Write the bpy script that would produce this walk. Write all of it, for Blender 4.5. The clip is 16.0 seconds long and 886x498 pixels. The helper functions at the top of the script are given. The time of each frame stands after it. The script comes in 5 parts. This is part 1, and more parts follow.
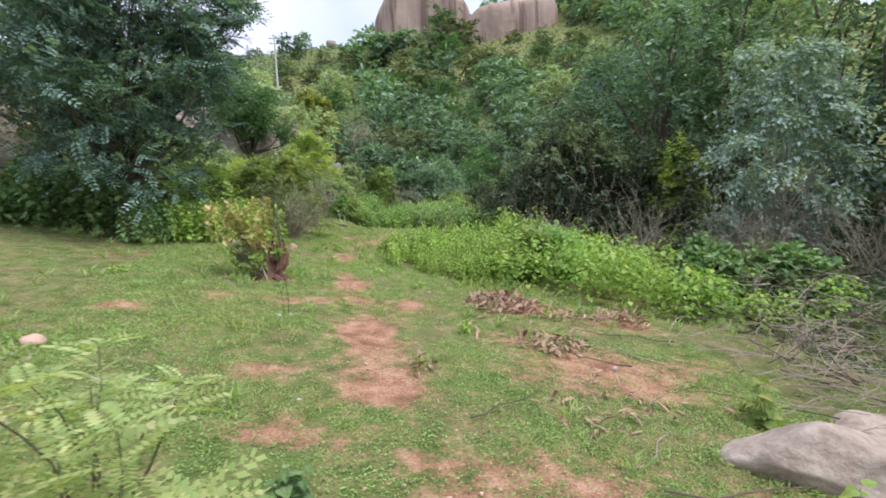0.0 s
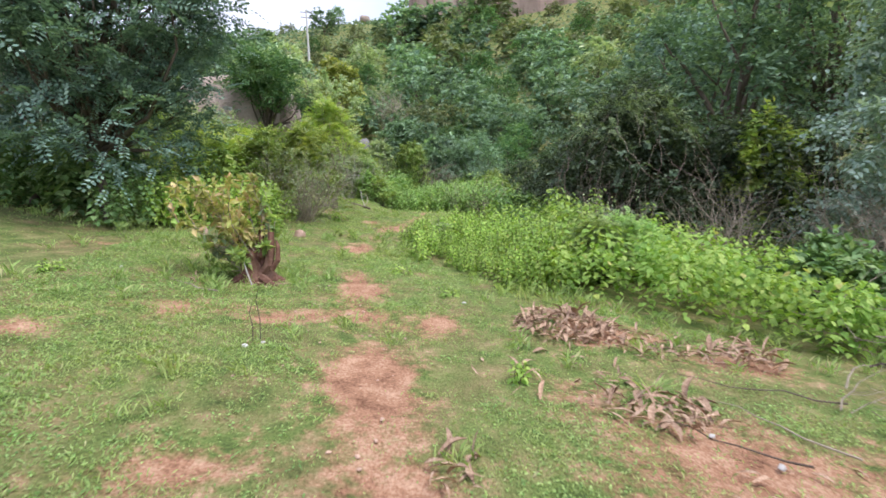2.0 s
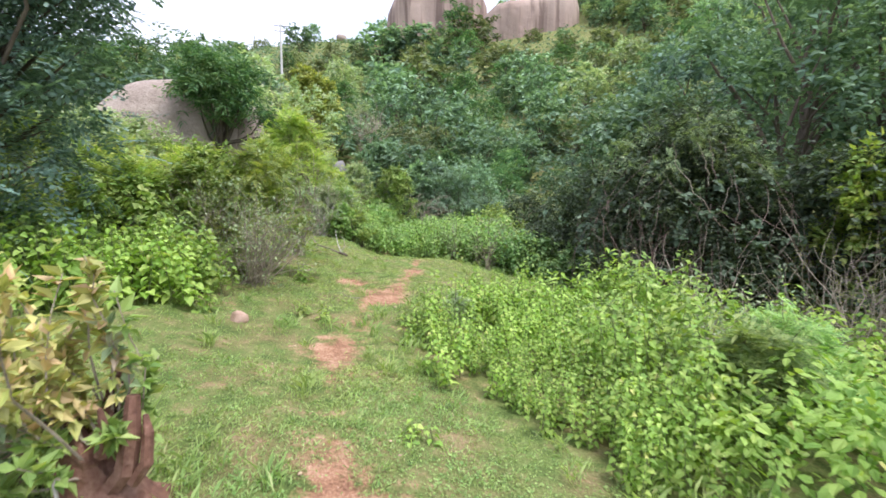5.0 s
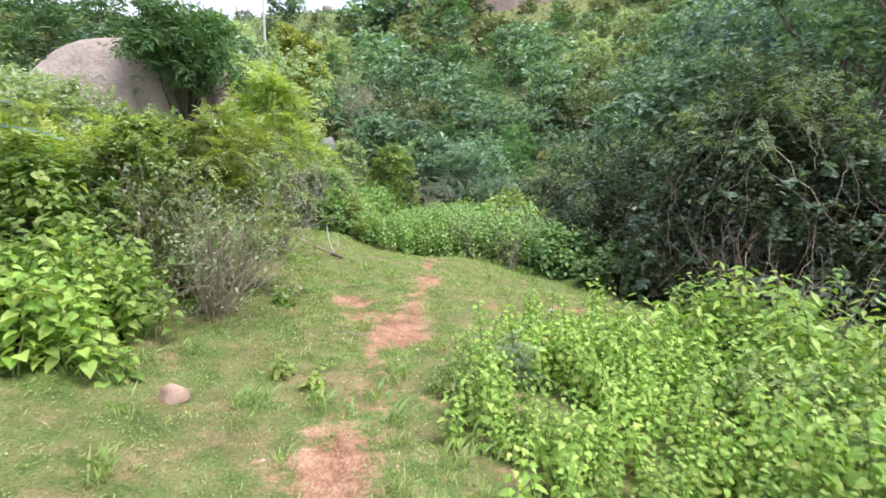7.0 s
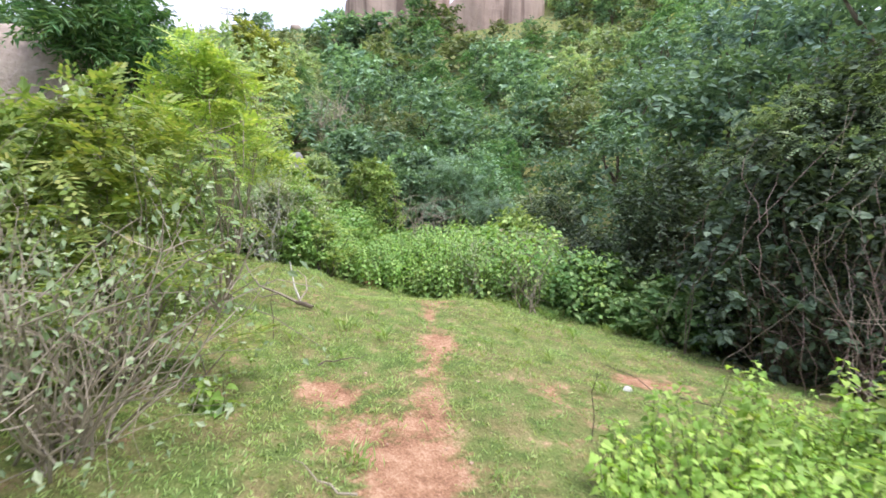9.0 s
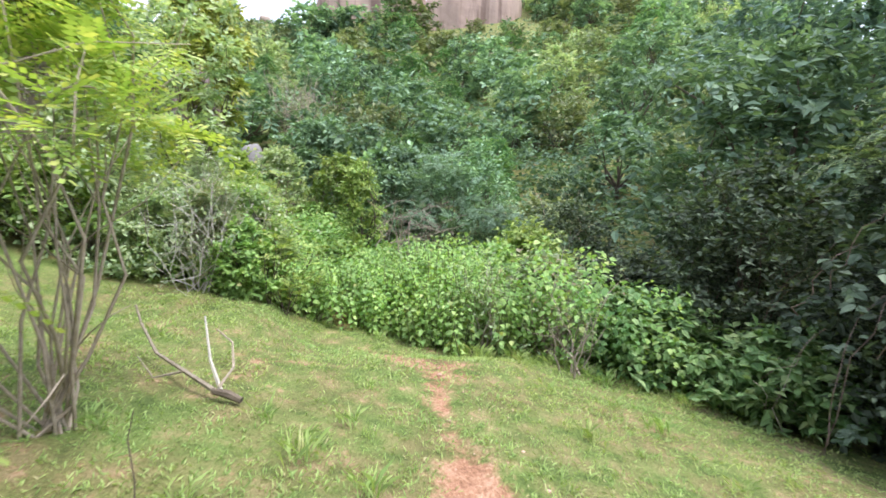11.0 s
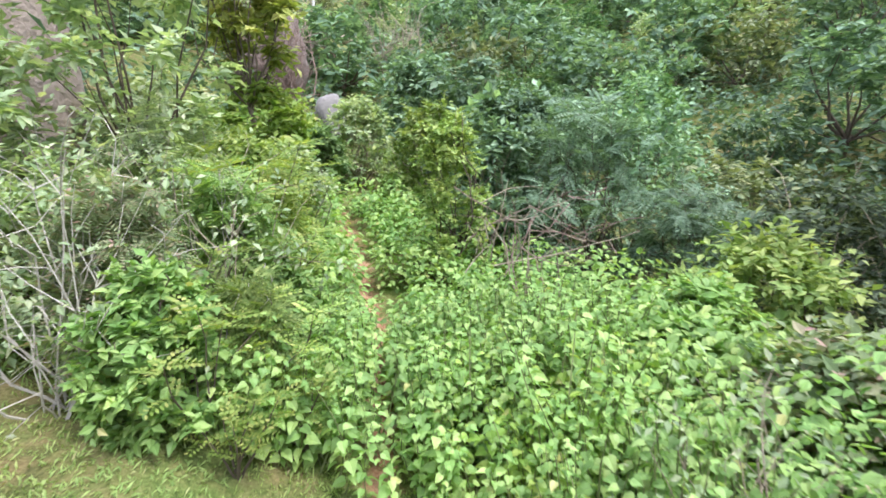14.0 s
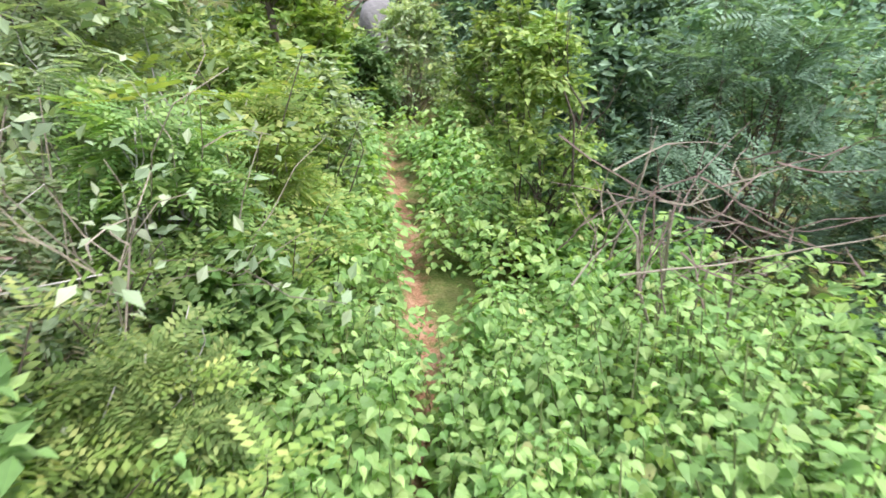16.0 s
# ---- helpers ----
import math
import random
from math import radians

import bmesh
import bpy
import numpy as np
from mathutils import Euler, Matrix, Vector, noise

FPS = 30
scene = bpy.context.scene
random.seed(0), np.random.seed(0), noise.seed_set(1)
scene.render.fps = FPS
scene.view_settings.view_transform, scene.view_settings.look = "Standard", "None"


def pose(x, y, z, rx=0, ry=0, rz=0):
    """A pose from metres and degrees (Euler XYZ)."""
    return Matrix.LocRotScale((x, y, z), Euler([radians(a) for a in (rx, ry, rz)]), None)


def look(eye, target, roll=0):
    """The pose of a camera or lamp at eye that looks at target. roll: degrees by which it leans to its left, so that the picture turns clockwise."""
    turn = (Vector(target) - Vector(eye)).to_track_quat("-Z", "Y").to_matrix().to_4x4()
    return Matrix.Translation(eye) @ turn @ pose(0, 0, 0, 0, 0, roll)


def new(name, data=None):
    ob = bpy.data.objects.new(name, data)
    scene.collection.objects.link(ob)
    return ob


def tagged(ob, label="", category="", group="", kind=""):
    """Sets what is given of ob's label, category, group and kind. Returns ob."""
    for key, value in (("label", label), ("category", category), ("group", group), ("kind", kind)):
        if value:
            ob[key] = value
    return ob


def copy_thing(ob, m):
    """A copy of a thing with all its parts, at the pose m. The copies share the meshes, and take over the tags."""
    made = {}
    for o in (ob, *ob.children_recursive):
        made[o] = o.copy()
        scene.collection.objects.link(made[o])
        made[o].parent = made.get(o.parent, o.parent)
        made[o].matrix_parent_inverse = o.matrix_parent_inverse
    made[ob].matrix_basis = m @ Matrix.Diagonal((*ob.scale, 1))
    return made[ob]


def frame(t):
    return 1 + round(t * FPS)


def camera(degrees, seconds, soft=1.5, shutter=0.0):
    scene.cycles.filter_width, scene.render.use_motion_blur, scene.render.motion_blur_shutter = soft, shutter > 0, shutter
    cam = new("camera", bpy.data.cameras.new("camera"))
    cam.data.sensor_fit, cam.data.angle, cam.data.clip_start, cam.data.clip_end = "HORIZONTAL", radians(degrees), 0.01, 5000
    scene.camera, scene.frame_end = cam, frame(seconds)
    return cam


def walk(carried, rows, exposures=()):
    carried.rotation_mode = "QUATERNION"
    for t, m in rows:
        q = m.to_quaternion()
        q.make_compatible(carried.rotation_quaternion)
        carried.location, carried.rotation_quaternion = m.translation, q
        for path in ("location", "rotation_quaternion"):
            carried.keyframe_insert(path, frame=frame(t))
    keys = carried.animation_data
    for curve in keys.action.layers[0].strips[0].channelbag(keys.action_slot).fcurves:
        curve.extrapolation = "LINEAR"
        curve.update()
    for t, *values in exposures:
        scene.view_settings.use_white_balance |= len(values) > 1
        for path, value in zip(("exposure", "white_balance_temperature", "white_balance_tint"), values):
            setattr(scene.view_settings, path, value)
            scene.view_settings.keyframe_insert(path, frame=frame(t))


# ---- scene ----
# ---------------------------------------------------------------- camera
cam = camera(81.0, 16.0, soft=1.65, shutter=0.35)
PATH = [
    (0, (0.000, 0.000, 1.500), (0.269, 1.962, 1.218), -1.7),
    (0.5, (0.135, 0.348, 1.454), (0.472, 2.291, 1.118), -1.4),
    (1, (0.099, 0.883, 1.465), (0.489, 2.814, 1.119), -0.8),
    (1.5, (0.114, 1.293, 1.410), (0.390, 3.247, 1.088), -0.9),
    (2, (0.165, 1.858, 1.399), (0.310, 3.821, 1.045), -1.3),
    (2.5, (0.066, 2.401, 1.372), (0.197, 4.364, 1.013), -0.4),
    (3, (0.063, 2.965, 1.408), (0.221, 4.936, 1.112), 0.6),
    (3.5, (0.100, 3.472, 1.449), (0.240, 5.448, 1.175), 0.3),
    (4, (-0.034, 4.087, 1.422), (0.158, 6.060, 1.157), 1.2),
    (4.2, (-0.073, 4.270, 1.484), (0.160, 6.241, 1.240), 1.6),
    (6.3, (-0.243, 6.544, 1.678), (0.023, 8.499, 1.347), -0.4),
    (6.5, (-0.263, 6.762, 1.652), (0.007, 8.716, 1.327), -0.5),
    (7, (-0.361, 7.261, 1.678), (-0.061, 9.206, 1.321), 0.5),
    (7.5, (-0.361, 7.760, 1.627), (-0.068, 9.705, 1.263), 0.3),
    (8, (-0.361, 8.288, 1.591), (-0.037, 10.238, 1.285), -0.7),
    (8.5, (-0.442, 8.873, 1.618), (-0.020, 10.809, 1.346), 0.2),
    (9, (-0.447, 9.520, 1.552), (-0.037, 11.457, 1.271), 0.2),
    (9.2, (-0.446, 9.747, 1.573), (-0.031, 11.685, 1.299), 0.3),
    (11.3, (-0.258, 12.368, 1.498), (0.273, 14.276, 1.220), 1.8),
    (11.5, (-0.129, 12.619, 1.472), (0.384, 14.527, 1.163), 1.8),
    (12, (0.189, 13.309, 1.499), (0.617, 15.220, 1.091), 0.4),
    (12.5, (0.336, 13.942, 1.417), (0.760, 15.838, 0.945), 1.6),
    (13, (0.452, 14.583, 1.488), (0.798, 16.490, 0.993), 2.1),
    (13.5, (0.571, 15.224, 1.594), (0.736, 17.161, 1.122), 0.2),
    (14, (0.482, 15.839, 1.647), (0.539, 17.784, 1.183), 0.3),
    (14.5, (0.479, 16.265, 1.650), (0.476, 18.207, 1.173), 0.7),
    (15, (0.465, 16.793, 1.669), (0.350, 18.713, 1.124), 0.4),
    (15.5, (0.350, 17.255, 1.575), (0.272, 19.138, 0.904), 1.6),
    (16, (0.319, 17.695, 1.543), (0.181, 19.551, 0.811), 1.2),
]
walk(cam, [(t, look(eye, target, roll)) for t, eye, target, roll in PATH], [(t, e, 6350, 12.5) for t, e in ((0, 0.58), (1.5, 0.86), (2, 0.76), (2.5, 0.9), (3.5, 0.66), (4.2, 0.84), (6.5, 1.14), (8, 1.12), (8.5, 0.95), (9, 1.18), (11.5, 1.34), (12, 1.3), (12.5, 1.42), (13.5, 1.46), (14.5, 1.4), (15.5, 1.38), (16, 1.38))])

# ---------------------------------------------------------------- daylight under bright cloud
SUN_UP, SUN_ROUND = radians(66), radians(125)      # elevation, and turn from +y towards +x
world = bpy.data.worlds.new("World")
scene.world = world
world.use_nodes = True
wn, wl = world.node_tree.nodes, world.node_tree.links
bg = wn["Background"]
bg.inputs["Strength"].default_value = 0.12
sky = wn.new("ShaderNodeTexSky")
sky.sky_type, sky.sun_disc = "NISHITA", False
sky.sun_elevation, sky.sun_rotation = SUN_UP, SUN_ROUND
wco, wno, wra, wmx = (wn.new("ShaderNode" + n) for n in ("TexCoord", "TexNoise", "ValToRGB", "MixRGB"))
wno.inputs["Scale"].default_value, wno.inputs["Detail"].default_value = 2.6, 5.0
wra.color_ramp.elements[0].position, wra.color_ramp.elements[1].position = 0.25, 0.62
wra.color_ramp.elements[0].color, wra.color_ramp.elements[1].color = (0.45, 0.45, 0.45, 1), (0.97, 0.97, 0.97, 1)
wmx.inputs[2].default_value = (6.5, 6.75, 8.5, 1)
wl.new(wco.outputs["Generated"], wno.inputs["Vector"])
wl.new(wno.outputs["Fac"], wra.inputs["Fac"])
wl.new(wra.outputs["Color"], wmx.inputs[0])
wl.new(sky.outputs["Color"], wmx.inputs[1])
wl.new(wmx.outputs["Color"], bg.inputs["Color"])
sun = new("sun", bpy.data.lights.new("sun", "SUN"))
sun.data.energy, sun.data.angle, sun.data.color = 2.2, radians(25), (1.0, 0.98, 0.94)
sun.matrix_world = look((math.sin(SUN_ROUND) * math.cos(SUN_UP) * 50, math.cos(SUN_ROUND) * math.cos(SUN_UP) * 50, math.sin(SUN_UP) * 50), (0, 0, 0))


# ---------------------------------------------------------------- materials
def material(name):
    m = bpy.data.materials.new(name)
    m.use_nodes = True
    n, l = m.node_tree.nodes, m.node_tree.links
    return m, n, l, n["Principled BSDF"]


def ramp(n, stops):
    r = n.new("ShaderNodeValToRGB")
    els = r.color_ramp.elements
    while len(els) < len(stops):
        els.new(0.5)
    for e, (p, c) in zip(els, stops):
        e.position, e.color = p, (*c, 1)
    return r


def noise_node(n, l, scale, detail=4.0, coords="Object", rough=0.6):
    co, t = n.new("ShaderNodeTexCoord"), n.new("ShaderNodeTexNoise")
    t.inputs["Scale"].default_value, t.inputs["Detail"].default_value, t.inputs["Roughness"].default_value = scale, detail, rough
    l.new(co.outputs[coords], t.inputs["Vector"])
    return t


def leaf_material(name, stops, gloss=0.45, through_light=0.35, spread=0.25, blue=0.2):
    """Leaves: each its own tint, a little blotched, letting light through."""
    m, n, l, b = material(name)
    geo, info = n.new("ShaderNodeNewGeometry"), n.new("ShaderNodeObjectInfo")
    # The blue share puts sky sheen and haze into every tint.
    r = ramp(n, [(p, (c[0] * 1.2 + 0.01, c[1] * 1.1, c[2] * 1.4 + blue * c[1])) for p, c in stops])
    l.new(geo.outputs["Random Per Island"], r.inputs["Fac"])
    hsv = n.new("ShaderNodeHueSaturation")
    mp = n.new("ShaderNodeMapRange")
    mp.inputs["To Min"].default_value, mp.inputs["To Max"].default_value = 1 - spread, 1 + spread
    l.new(info.outputs["Random"], mp.inputs["Value"])
    blot = noise_node(n, l, 9.0, 3.0)
    mp2 = n.new("ShaderNodeMapRange")
    mp2.inputs["From Min"].default_value, mp2.inputs["From Max"].default_value = 0.3, 0.7
    mp2.inputs["To Min"].default_value, mp2.inputs["To Max"].default_value = 0.8, 1.2
    l.new(blot.outputs["Fac"], mp2.inputs["Value"])
    mul = n.new("ShaderNodeMath")
    mul.operation = "MULTIPLY"
    l.new(mp.outputs["Result"], mul.inputs[0])
    l.new(mp2.outputs["Result"], mul.inputs[1])
    l.new(mul.outputs[0], hsv.inputs["Value"])
    l.new(r.outputs["Color"], hsv.inputs["Color"])
    drift = noise_node(n, l, 0.9, 3.0)
    mp3 = n.new("ShaderNodeMapRange")
    mp3.inputs["From Min"].default_value, mp3.inputs["From Max"].default_value = 0.3, 0.7
    mp3.inputs["To Min"].default_value, mp3.inputs["To Max"].default_value = 0.482, 0.518
    l.new(drift.outputs["Fac"], mp3.inputs["Value"])
    l.new(mp3.outputs["Result"], hsv.inputs["Hue"])
    l.new(hsv.outputs["Color"], b.inputs["Base Color"])
    b.inputs["Roughness"].default_value, b.inputs["Specular IOR Level"].default_value = gloss + 0.08, 0.3
    tr, mix = n.new("ShaderNodeBsdfTranslucent"), n.new("ShaderNodeMixShader")
    warm = n.new("ShaderNodeMixRGB")
    warm.blend_type, warm.inputs[0].default_value = "MULTIPLY", 1.0
    warm.inputs[2].default_value = (1.25, 1.3, 0.55, 1)
    l.new(hsv.outputs["Color"], warm.inputs[1])
    l.new(warm.outputs["Color"], tr.inputs["Color"])
    mix.inputs[0].default_value = through_light
    l.new(b.outputs[0], mix.inputs[1])
    l.new(tr.outputs[0], mix.inputs[2])
    l.new(mix.outputs[0], n["Material Output"].inputs["Surface"])
    return m


def rough_material(name, stops, scale, bump=0.4, rough=0.85, fine=8.0, coords="Object", streak=1.0):
    """Bark, rock, soil, dry matter: mottled at two scales, with relief."""
    m, n, l, b = material(name)
    a, f = noise_node(n, l, scale, 6.0, coords), noise_node(n, l, scale * fine, 5.0, coords)
    if streak != 1.0:
        mp = n.new("ShaderNodeMapping")
        mp.inputs["Scale"].default_value = (1, 1, streak)
        l.new(a.inputs["Vector"].links[0].from_socket, mp.inputs["Vector"])
        l.new(mp.outputs["Vector"], a.inputs["Vector"])
    info, add = n.new("ShaderNodeObjectInfo"), n.new("ShaderNodeMix")
    add.inputs[0].default_value = 0.35
    l.new(a.outputs["Fac"], add.inputs[2])
    l.new(f.outputs["Fac"], add.inputs[3])
    r = ramp(n, stops)
    l.new(add.outputs[0], r.inputs["Fac"])
    hsv, mr = n.new("ShaderNodeHueSaturation"), n.new("ShaderNodeMapRange")
    mr.inputs["To Min"].default_value, mr.inputs["To Max"].default_value = 0.8, 1.2
    l.new(info.outputs["Random"], mr.inputs["Value"])
    l.new(mr.outputs["Result"], hsv.inputs["Value"])
    l.new(r.outputs["Color"], hsv.inputs["Color"])
    l.new(hsv.outputs["Color"], b.inputs["Base Color"])
    b.inputs["Roughness"].default_value, b.inputs["Specular IOR Level"].default_value = rough, 0.25
    bp = n.new("ShaderNodeBump")
    bp.inputs["Strength"].default_value, bp.inputs["Distance"].default_value = bump, 0.4 / scale
    l.new(add.outputs[0], bp.inputs["Height"])
    l.new(bp.outputs["Normal"], b.inputs["Normal"])
    return m


LEAF_HERB = leaf_material("herb leaf", [(0.0, (0.13, 0.265, 0.033)), (0.5, (0.24, 0.41, 0.062)), (0.975, (0.345, 0.50, 0.095)), (1.0, (0.42, 0.44, 0.12))], 0.5, 0.38, 0.25, 0.03)
LEAF_TRAIL = leaf_material("trail herb leaf", [(0.0, (0.12, 0.25, 0.04)), (0.5, (0.22, 0.40, 0.07)), (0.975, (0.33, 0.50, 0.10)), (1.0, (0.45, 0.47, 0.13))], 0.45, 0.38, 0.25, 0.12)
LEAF_BLUE = leaf_material("blue-green feather leaf", [(0.0, (0.08, 0.16, 0.065)), (0.6, (0.14, 0.26, 0.11)), (1.0, (0.24, 0.38, 0.18))], 0.5, 0.3, 0.25, 0.1)
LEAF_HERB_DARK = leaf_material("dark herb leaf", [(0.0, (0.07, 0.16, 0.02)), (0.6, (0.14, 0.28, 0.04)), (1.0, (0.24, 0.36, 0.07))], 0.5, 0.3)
LEAF_YELLOW = leaf_material("young leaf", [(0.0, (0.16, 0.28, 0.04)), (0.6, (0.26, 0.39, 0.065)), (1.0, (0.42, 0.48, 0.11))], 0.5, 0.4, 0.25, 0.06)
LEAF_SAPLING = leaf_material("sapling leaf", [(0.0, (0.26, 0.40, 0.05)), (0.6, (0.37, 0.50, 0.08)), (1.0, (0.52, 0.58, 0.14))], 0.5, 0.4)
LEAF_SHRUB = leaf_material("shrub leaf", [(0.0, (0.11, 0.21, 0.03)), (0.5, (0.20, 0.33, 0.055)), (1.0, (0.34, 0.45, 0.09))], 0.5, 0.35, 0.25, 0.1)
LEAF_DULL = leaf_material("dull leaf", [(0.0, (0.16, 0.255, 0.075)), (0.6, (0.275, 0.39, 0.13)), (1.0, (0.40, 0.48, 0.19))], 0.55, 0.4)
LEAF_DARK = leaf_material("dark feather leaf", [(0.0, (0.052, 0.11, 0.05)), (0.6, (0.10, 0.195, 0.095)), (1.0, (0.21, 0.33, 0.165))], 0.45, 0.25)
# Dark green, with the thicket's shaded gaps and faces put into the low stops.
LEAF_BUSH_SHADED = leaf_material("thicket leaf darkened by shade", [(0.0, (0.025, 0.05, 0.016)), (0.6, (0.05, 0.095, 0.03)), (1.0, (0.15, 0.22, 0.075))], 0.5, 0.35)
# Darkened too: the shaded inside of the bush is in this colour.
LEAF_CREEPER_SHADED = leaf_material("creeper leaf darkened by shade", [(0.0, (0.03, 0.065, 0.02)), (0.6, (0.06, 0.115, 0.037)), (1.0, (0.13, 0.20, 0.075))], 0.45, 0.3)
LEAF_CREST = leaf_material("crest leaf", [(0.0, (0.085, 0.155, 0.038)), (0.6, (0.17, 0.265, 0.07)), (1.0, (0.30, 0.39, 0.12))], 0.55, 0.35)
LEAF_GREY = leaf_material("grey-green leaf", [(0.0, (0.16, 0.26, 0.13)), (0.6, (0.25, 0.38, 0.20)), (1.0, (0.38, 0.49, 0.28))], 0.5, 0.3)
# Lighter and bluer than the leaf itself: distance haze mixed into the colour.
LEAF_WOOD = leaf_material("hazed hill wood leaf", [(0.0, (0.068, 0.148, 0.045)), (0.6, (0.14, 0.26, 0.08)), (1.0, (0.26, 0.41, 0.13))], 0.5, 0.32, 0.35, 0.26)
LEAF_OLIVE = leaf_material("olive wood leaf", [(0.0, (0.08, 0.13, 0.03)), (0.6, (0.15, 0.215, 0.055)), (1.0, (0.27, 0.32, 0.09))], 0.5, 0.3, 0.3)
LEAF_YOLIVE = leaf_material("yellow-olive leaf", [(0.0, (0.13, 0.19, 0.03)), (0.6, (0.24, 0.31, 0.05)), (1.0, (0.38, 0.42, 0.09))], 0.5, 0.35, 0.25, 0.06)
LEAF_MANGO = leaf_material("glossy dark leaf", [(0.0, (0.05, 0.13, 0.022)), (0.6, (0.09, 0.22, 0.035)), (1.0, (0.20, 0.33, 0.06))], 0.35, 0.25)
LEAF_PALE = leaf_material("pale flushed leaf", [(0.0, (0.15, 0.25, 0.08)), (0.6, (0.25, 0.35, 0.13)), (0.9, (0.36, 0.38, 0.17)), (1.0, (0.42, 0.30, 0.20))], 0.5, 0.35, 0.25, 0.08)
LEAF_TAN = leaf_material("yellowing leaf", [(0.0, (0.24, 0.33, 0.06)), (0.5, (0.36, 0.40, 0.10)), (0.85, (0.46, 0.42, 0.14)), (1.0, (0.40, 0.29, 0.14))], 0.6, 0.3, 0.25, 0.04)
GRASS = leaf_material("short grass", [(0.0, (0.16, 0.27, 0.055)), (0.5, (0.235, 0.36, 0.078)), (0.95, (0.31, 0.42, 0.108)), (1.0, (0.40, 0.40, 0.17))], 0.8, 0.38, 0.25, 0.08)
WEED = leaf_material("creeping weed leaf", [(0.0, (0.10, 0.22, 0.04)), (0.5, (0.20, 0.36, 0.07)), (1.0, (0.31, 0.46, 0.11))], 0.6, 0.35, 0.25, 0.08)
DRY_LEAF = rough_material("dry leaf", [(0.3, (0.18, 0.10, 0.062)), (0.5, (0.38, 0.25, 0.165)), (0.7, (0.60, 0.46, 0.34))], 6.0, 0.3, 0.75)
BARK = rough_material("bark", [(0.3, (0.07, 0.055, 0.04)), (0.7, (0.20, 0.16, 0.12))], 14.0, 0.6, 0.9, 5.0, "Object", 0.3)
TWIG = rough_material("dry twig", [(0.3, (0.20, 0.16, 0.115)), (0.7, (0.45, 0.385, 0.30))], 18.0, 0.4, 0.85)
TWIG_RED = rough_material("reddish dead twig", [(0.3, (0.13, 0.085, 0.07)), (0.7, (0.32, 0.24, 0.20))], 18.0, 0.4, 0.85)
TWIG_PALE = rough_material("bleached twig", [(0.3, (0.34, 0.31, 0.27)), (0.7, (0.60, 0.56, 0.50))], 18.0, 0.4, 0.8)
TWIG_DARK = rough_material("dark twig", [(0.3, (0.06, 0.045, 0.035)), (0.7, (0.17, 0.13, 0.10))], 18.0, 0.4, 0.9)
STEM = rough_material("green stem", [(0.3, (0.10, 0.14, 0.05)), (0.7, (0.22, 0.24, 0.10))], 20.0, 0.2, 0.7)
RED_WOOD = rough_material("reddish stump wood", [(0.3, (0.06, 0.03, 0.022)), (0.5, (0.16, 0.08, 0.055)), (0.7, (0.30, 0.185, 0.135))], 9.0, 0.8, 0.9, 4.0, "Object", 0.3)
ROCK = rough_material("granite", [(0.25, (0.20, 0.15, 0.125)), (0.5, (0.37, 0.30, 0.25)), (0.75, (0.50, 0.42, 0.36))], 1.3, 0.5, 0.9, 9.0)
ROCK_PALE = rough_material("pale field stone", [(0.3, (0.20, 0.15, 0.115)), (0.5, (0.37, 0.30, 0.24)), (0.7, (0.50, 0.43, 0.36))], 4.0, 0.5, 0.9, 6.0)
ROCK_BROWN = rough_material("brown weathered rock", [(0.25, (0.10, 0.08, 0.07)), (0.5, (0.19, 0.155, 0.135)), (0.75, (0.29, 0.25, 0.22))], 2.2, 0.7, 0.95, 6.0, "Object", 0.4)
ROCK_GREY = rough_material("grey rock", [(0.25, (0.14, 0.13, 0.122)), (0.75, (0.31, 0.295, 0.285))], 2.5, 0.5, 0.9, 6.0)
STONE_RED = rough_material("reddish stone", [(0.2, (0.42, 0.25, 0.17)), (0.8, (0.66, 0.48, 0.38))], 8.0, 0.4, 0.85)
WHITE_BIT = rough_material("bleached scrap", [(0.25, (0.34, 0.32, 0.29)), (0.75, (0.62, 0.60, 0.56))], 12.0, 0.2, 0.6)
CONCRETE = rough_material("weathered concrete", [(0.2, (0.45, 0.44, 0.42)), (0.8, (0.62, 0.61, 0.58))], 2.0, 0.2, 0.9)
WIRE = rough_material("wire", [(0.2, (0.08, 0.08, 0.08)), (0.8, (0.16, 0.16, 0.16))], 9.0, 0.1, 0.5)


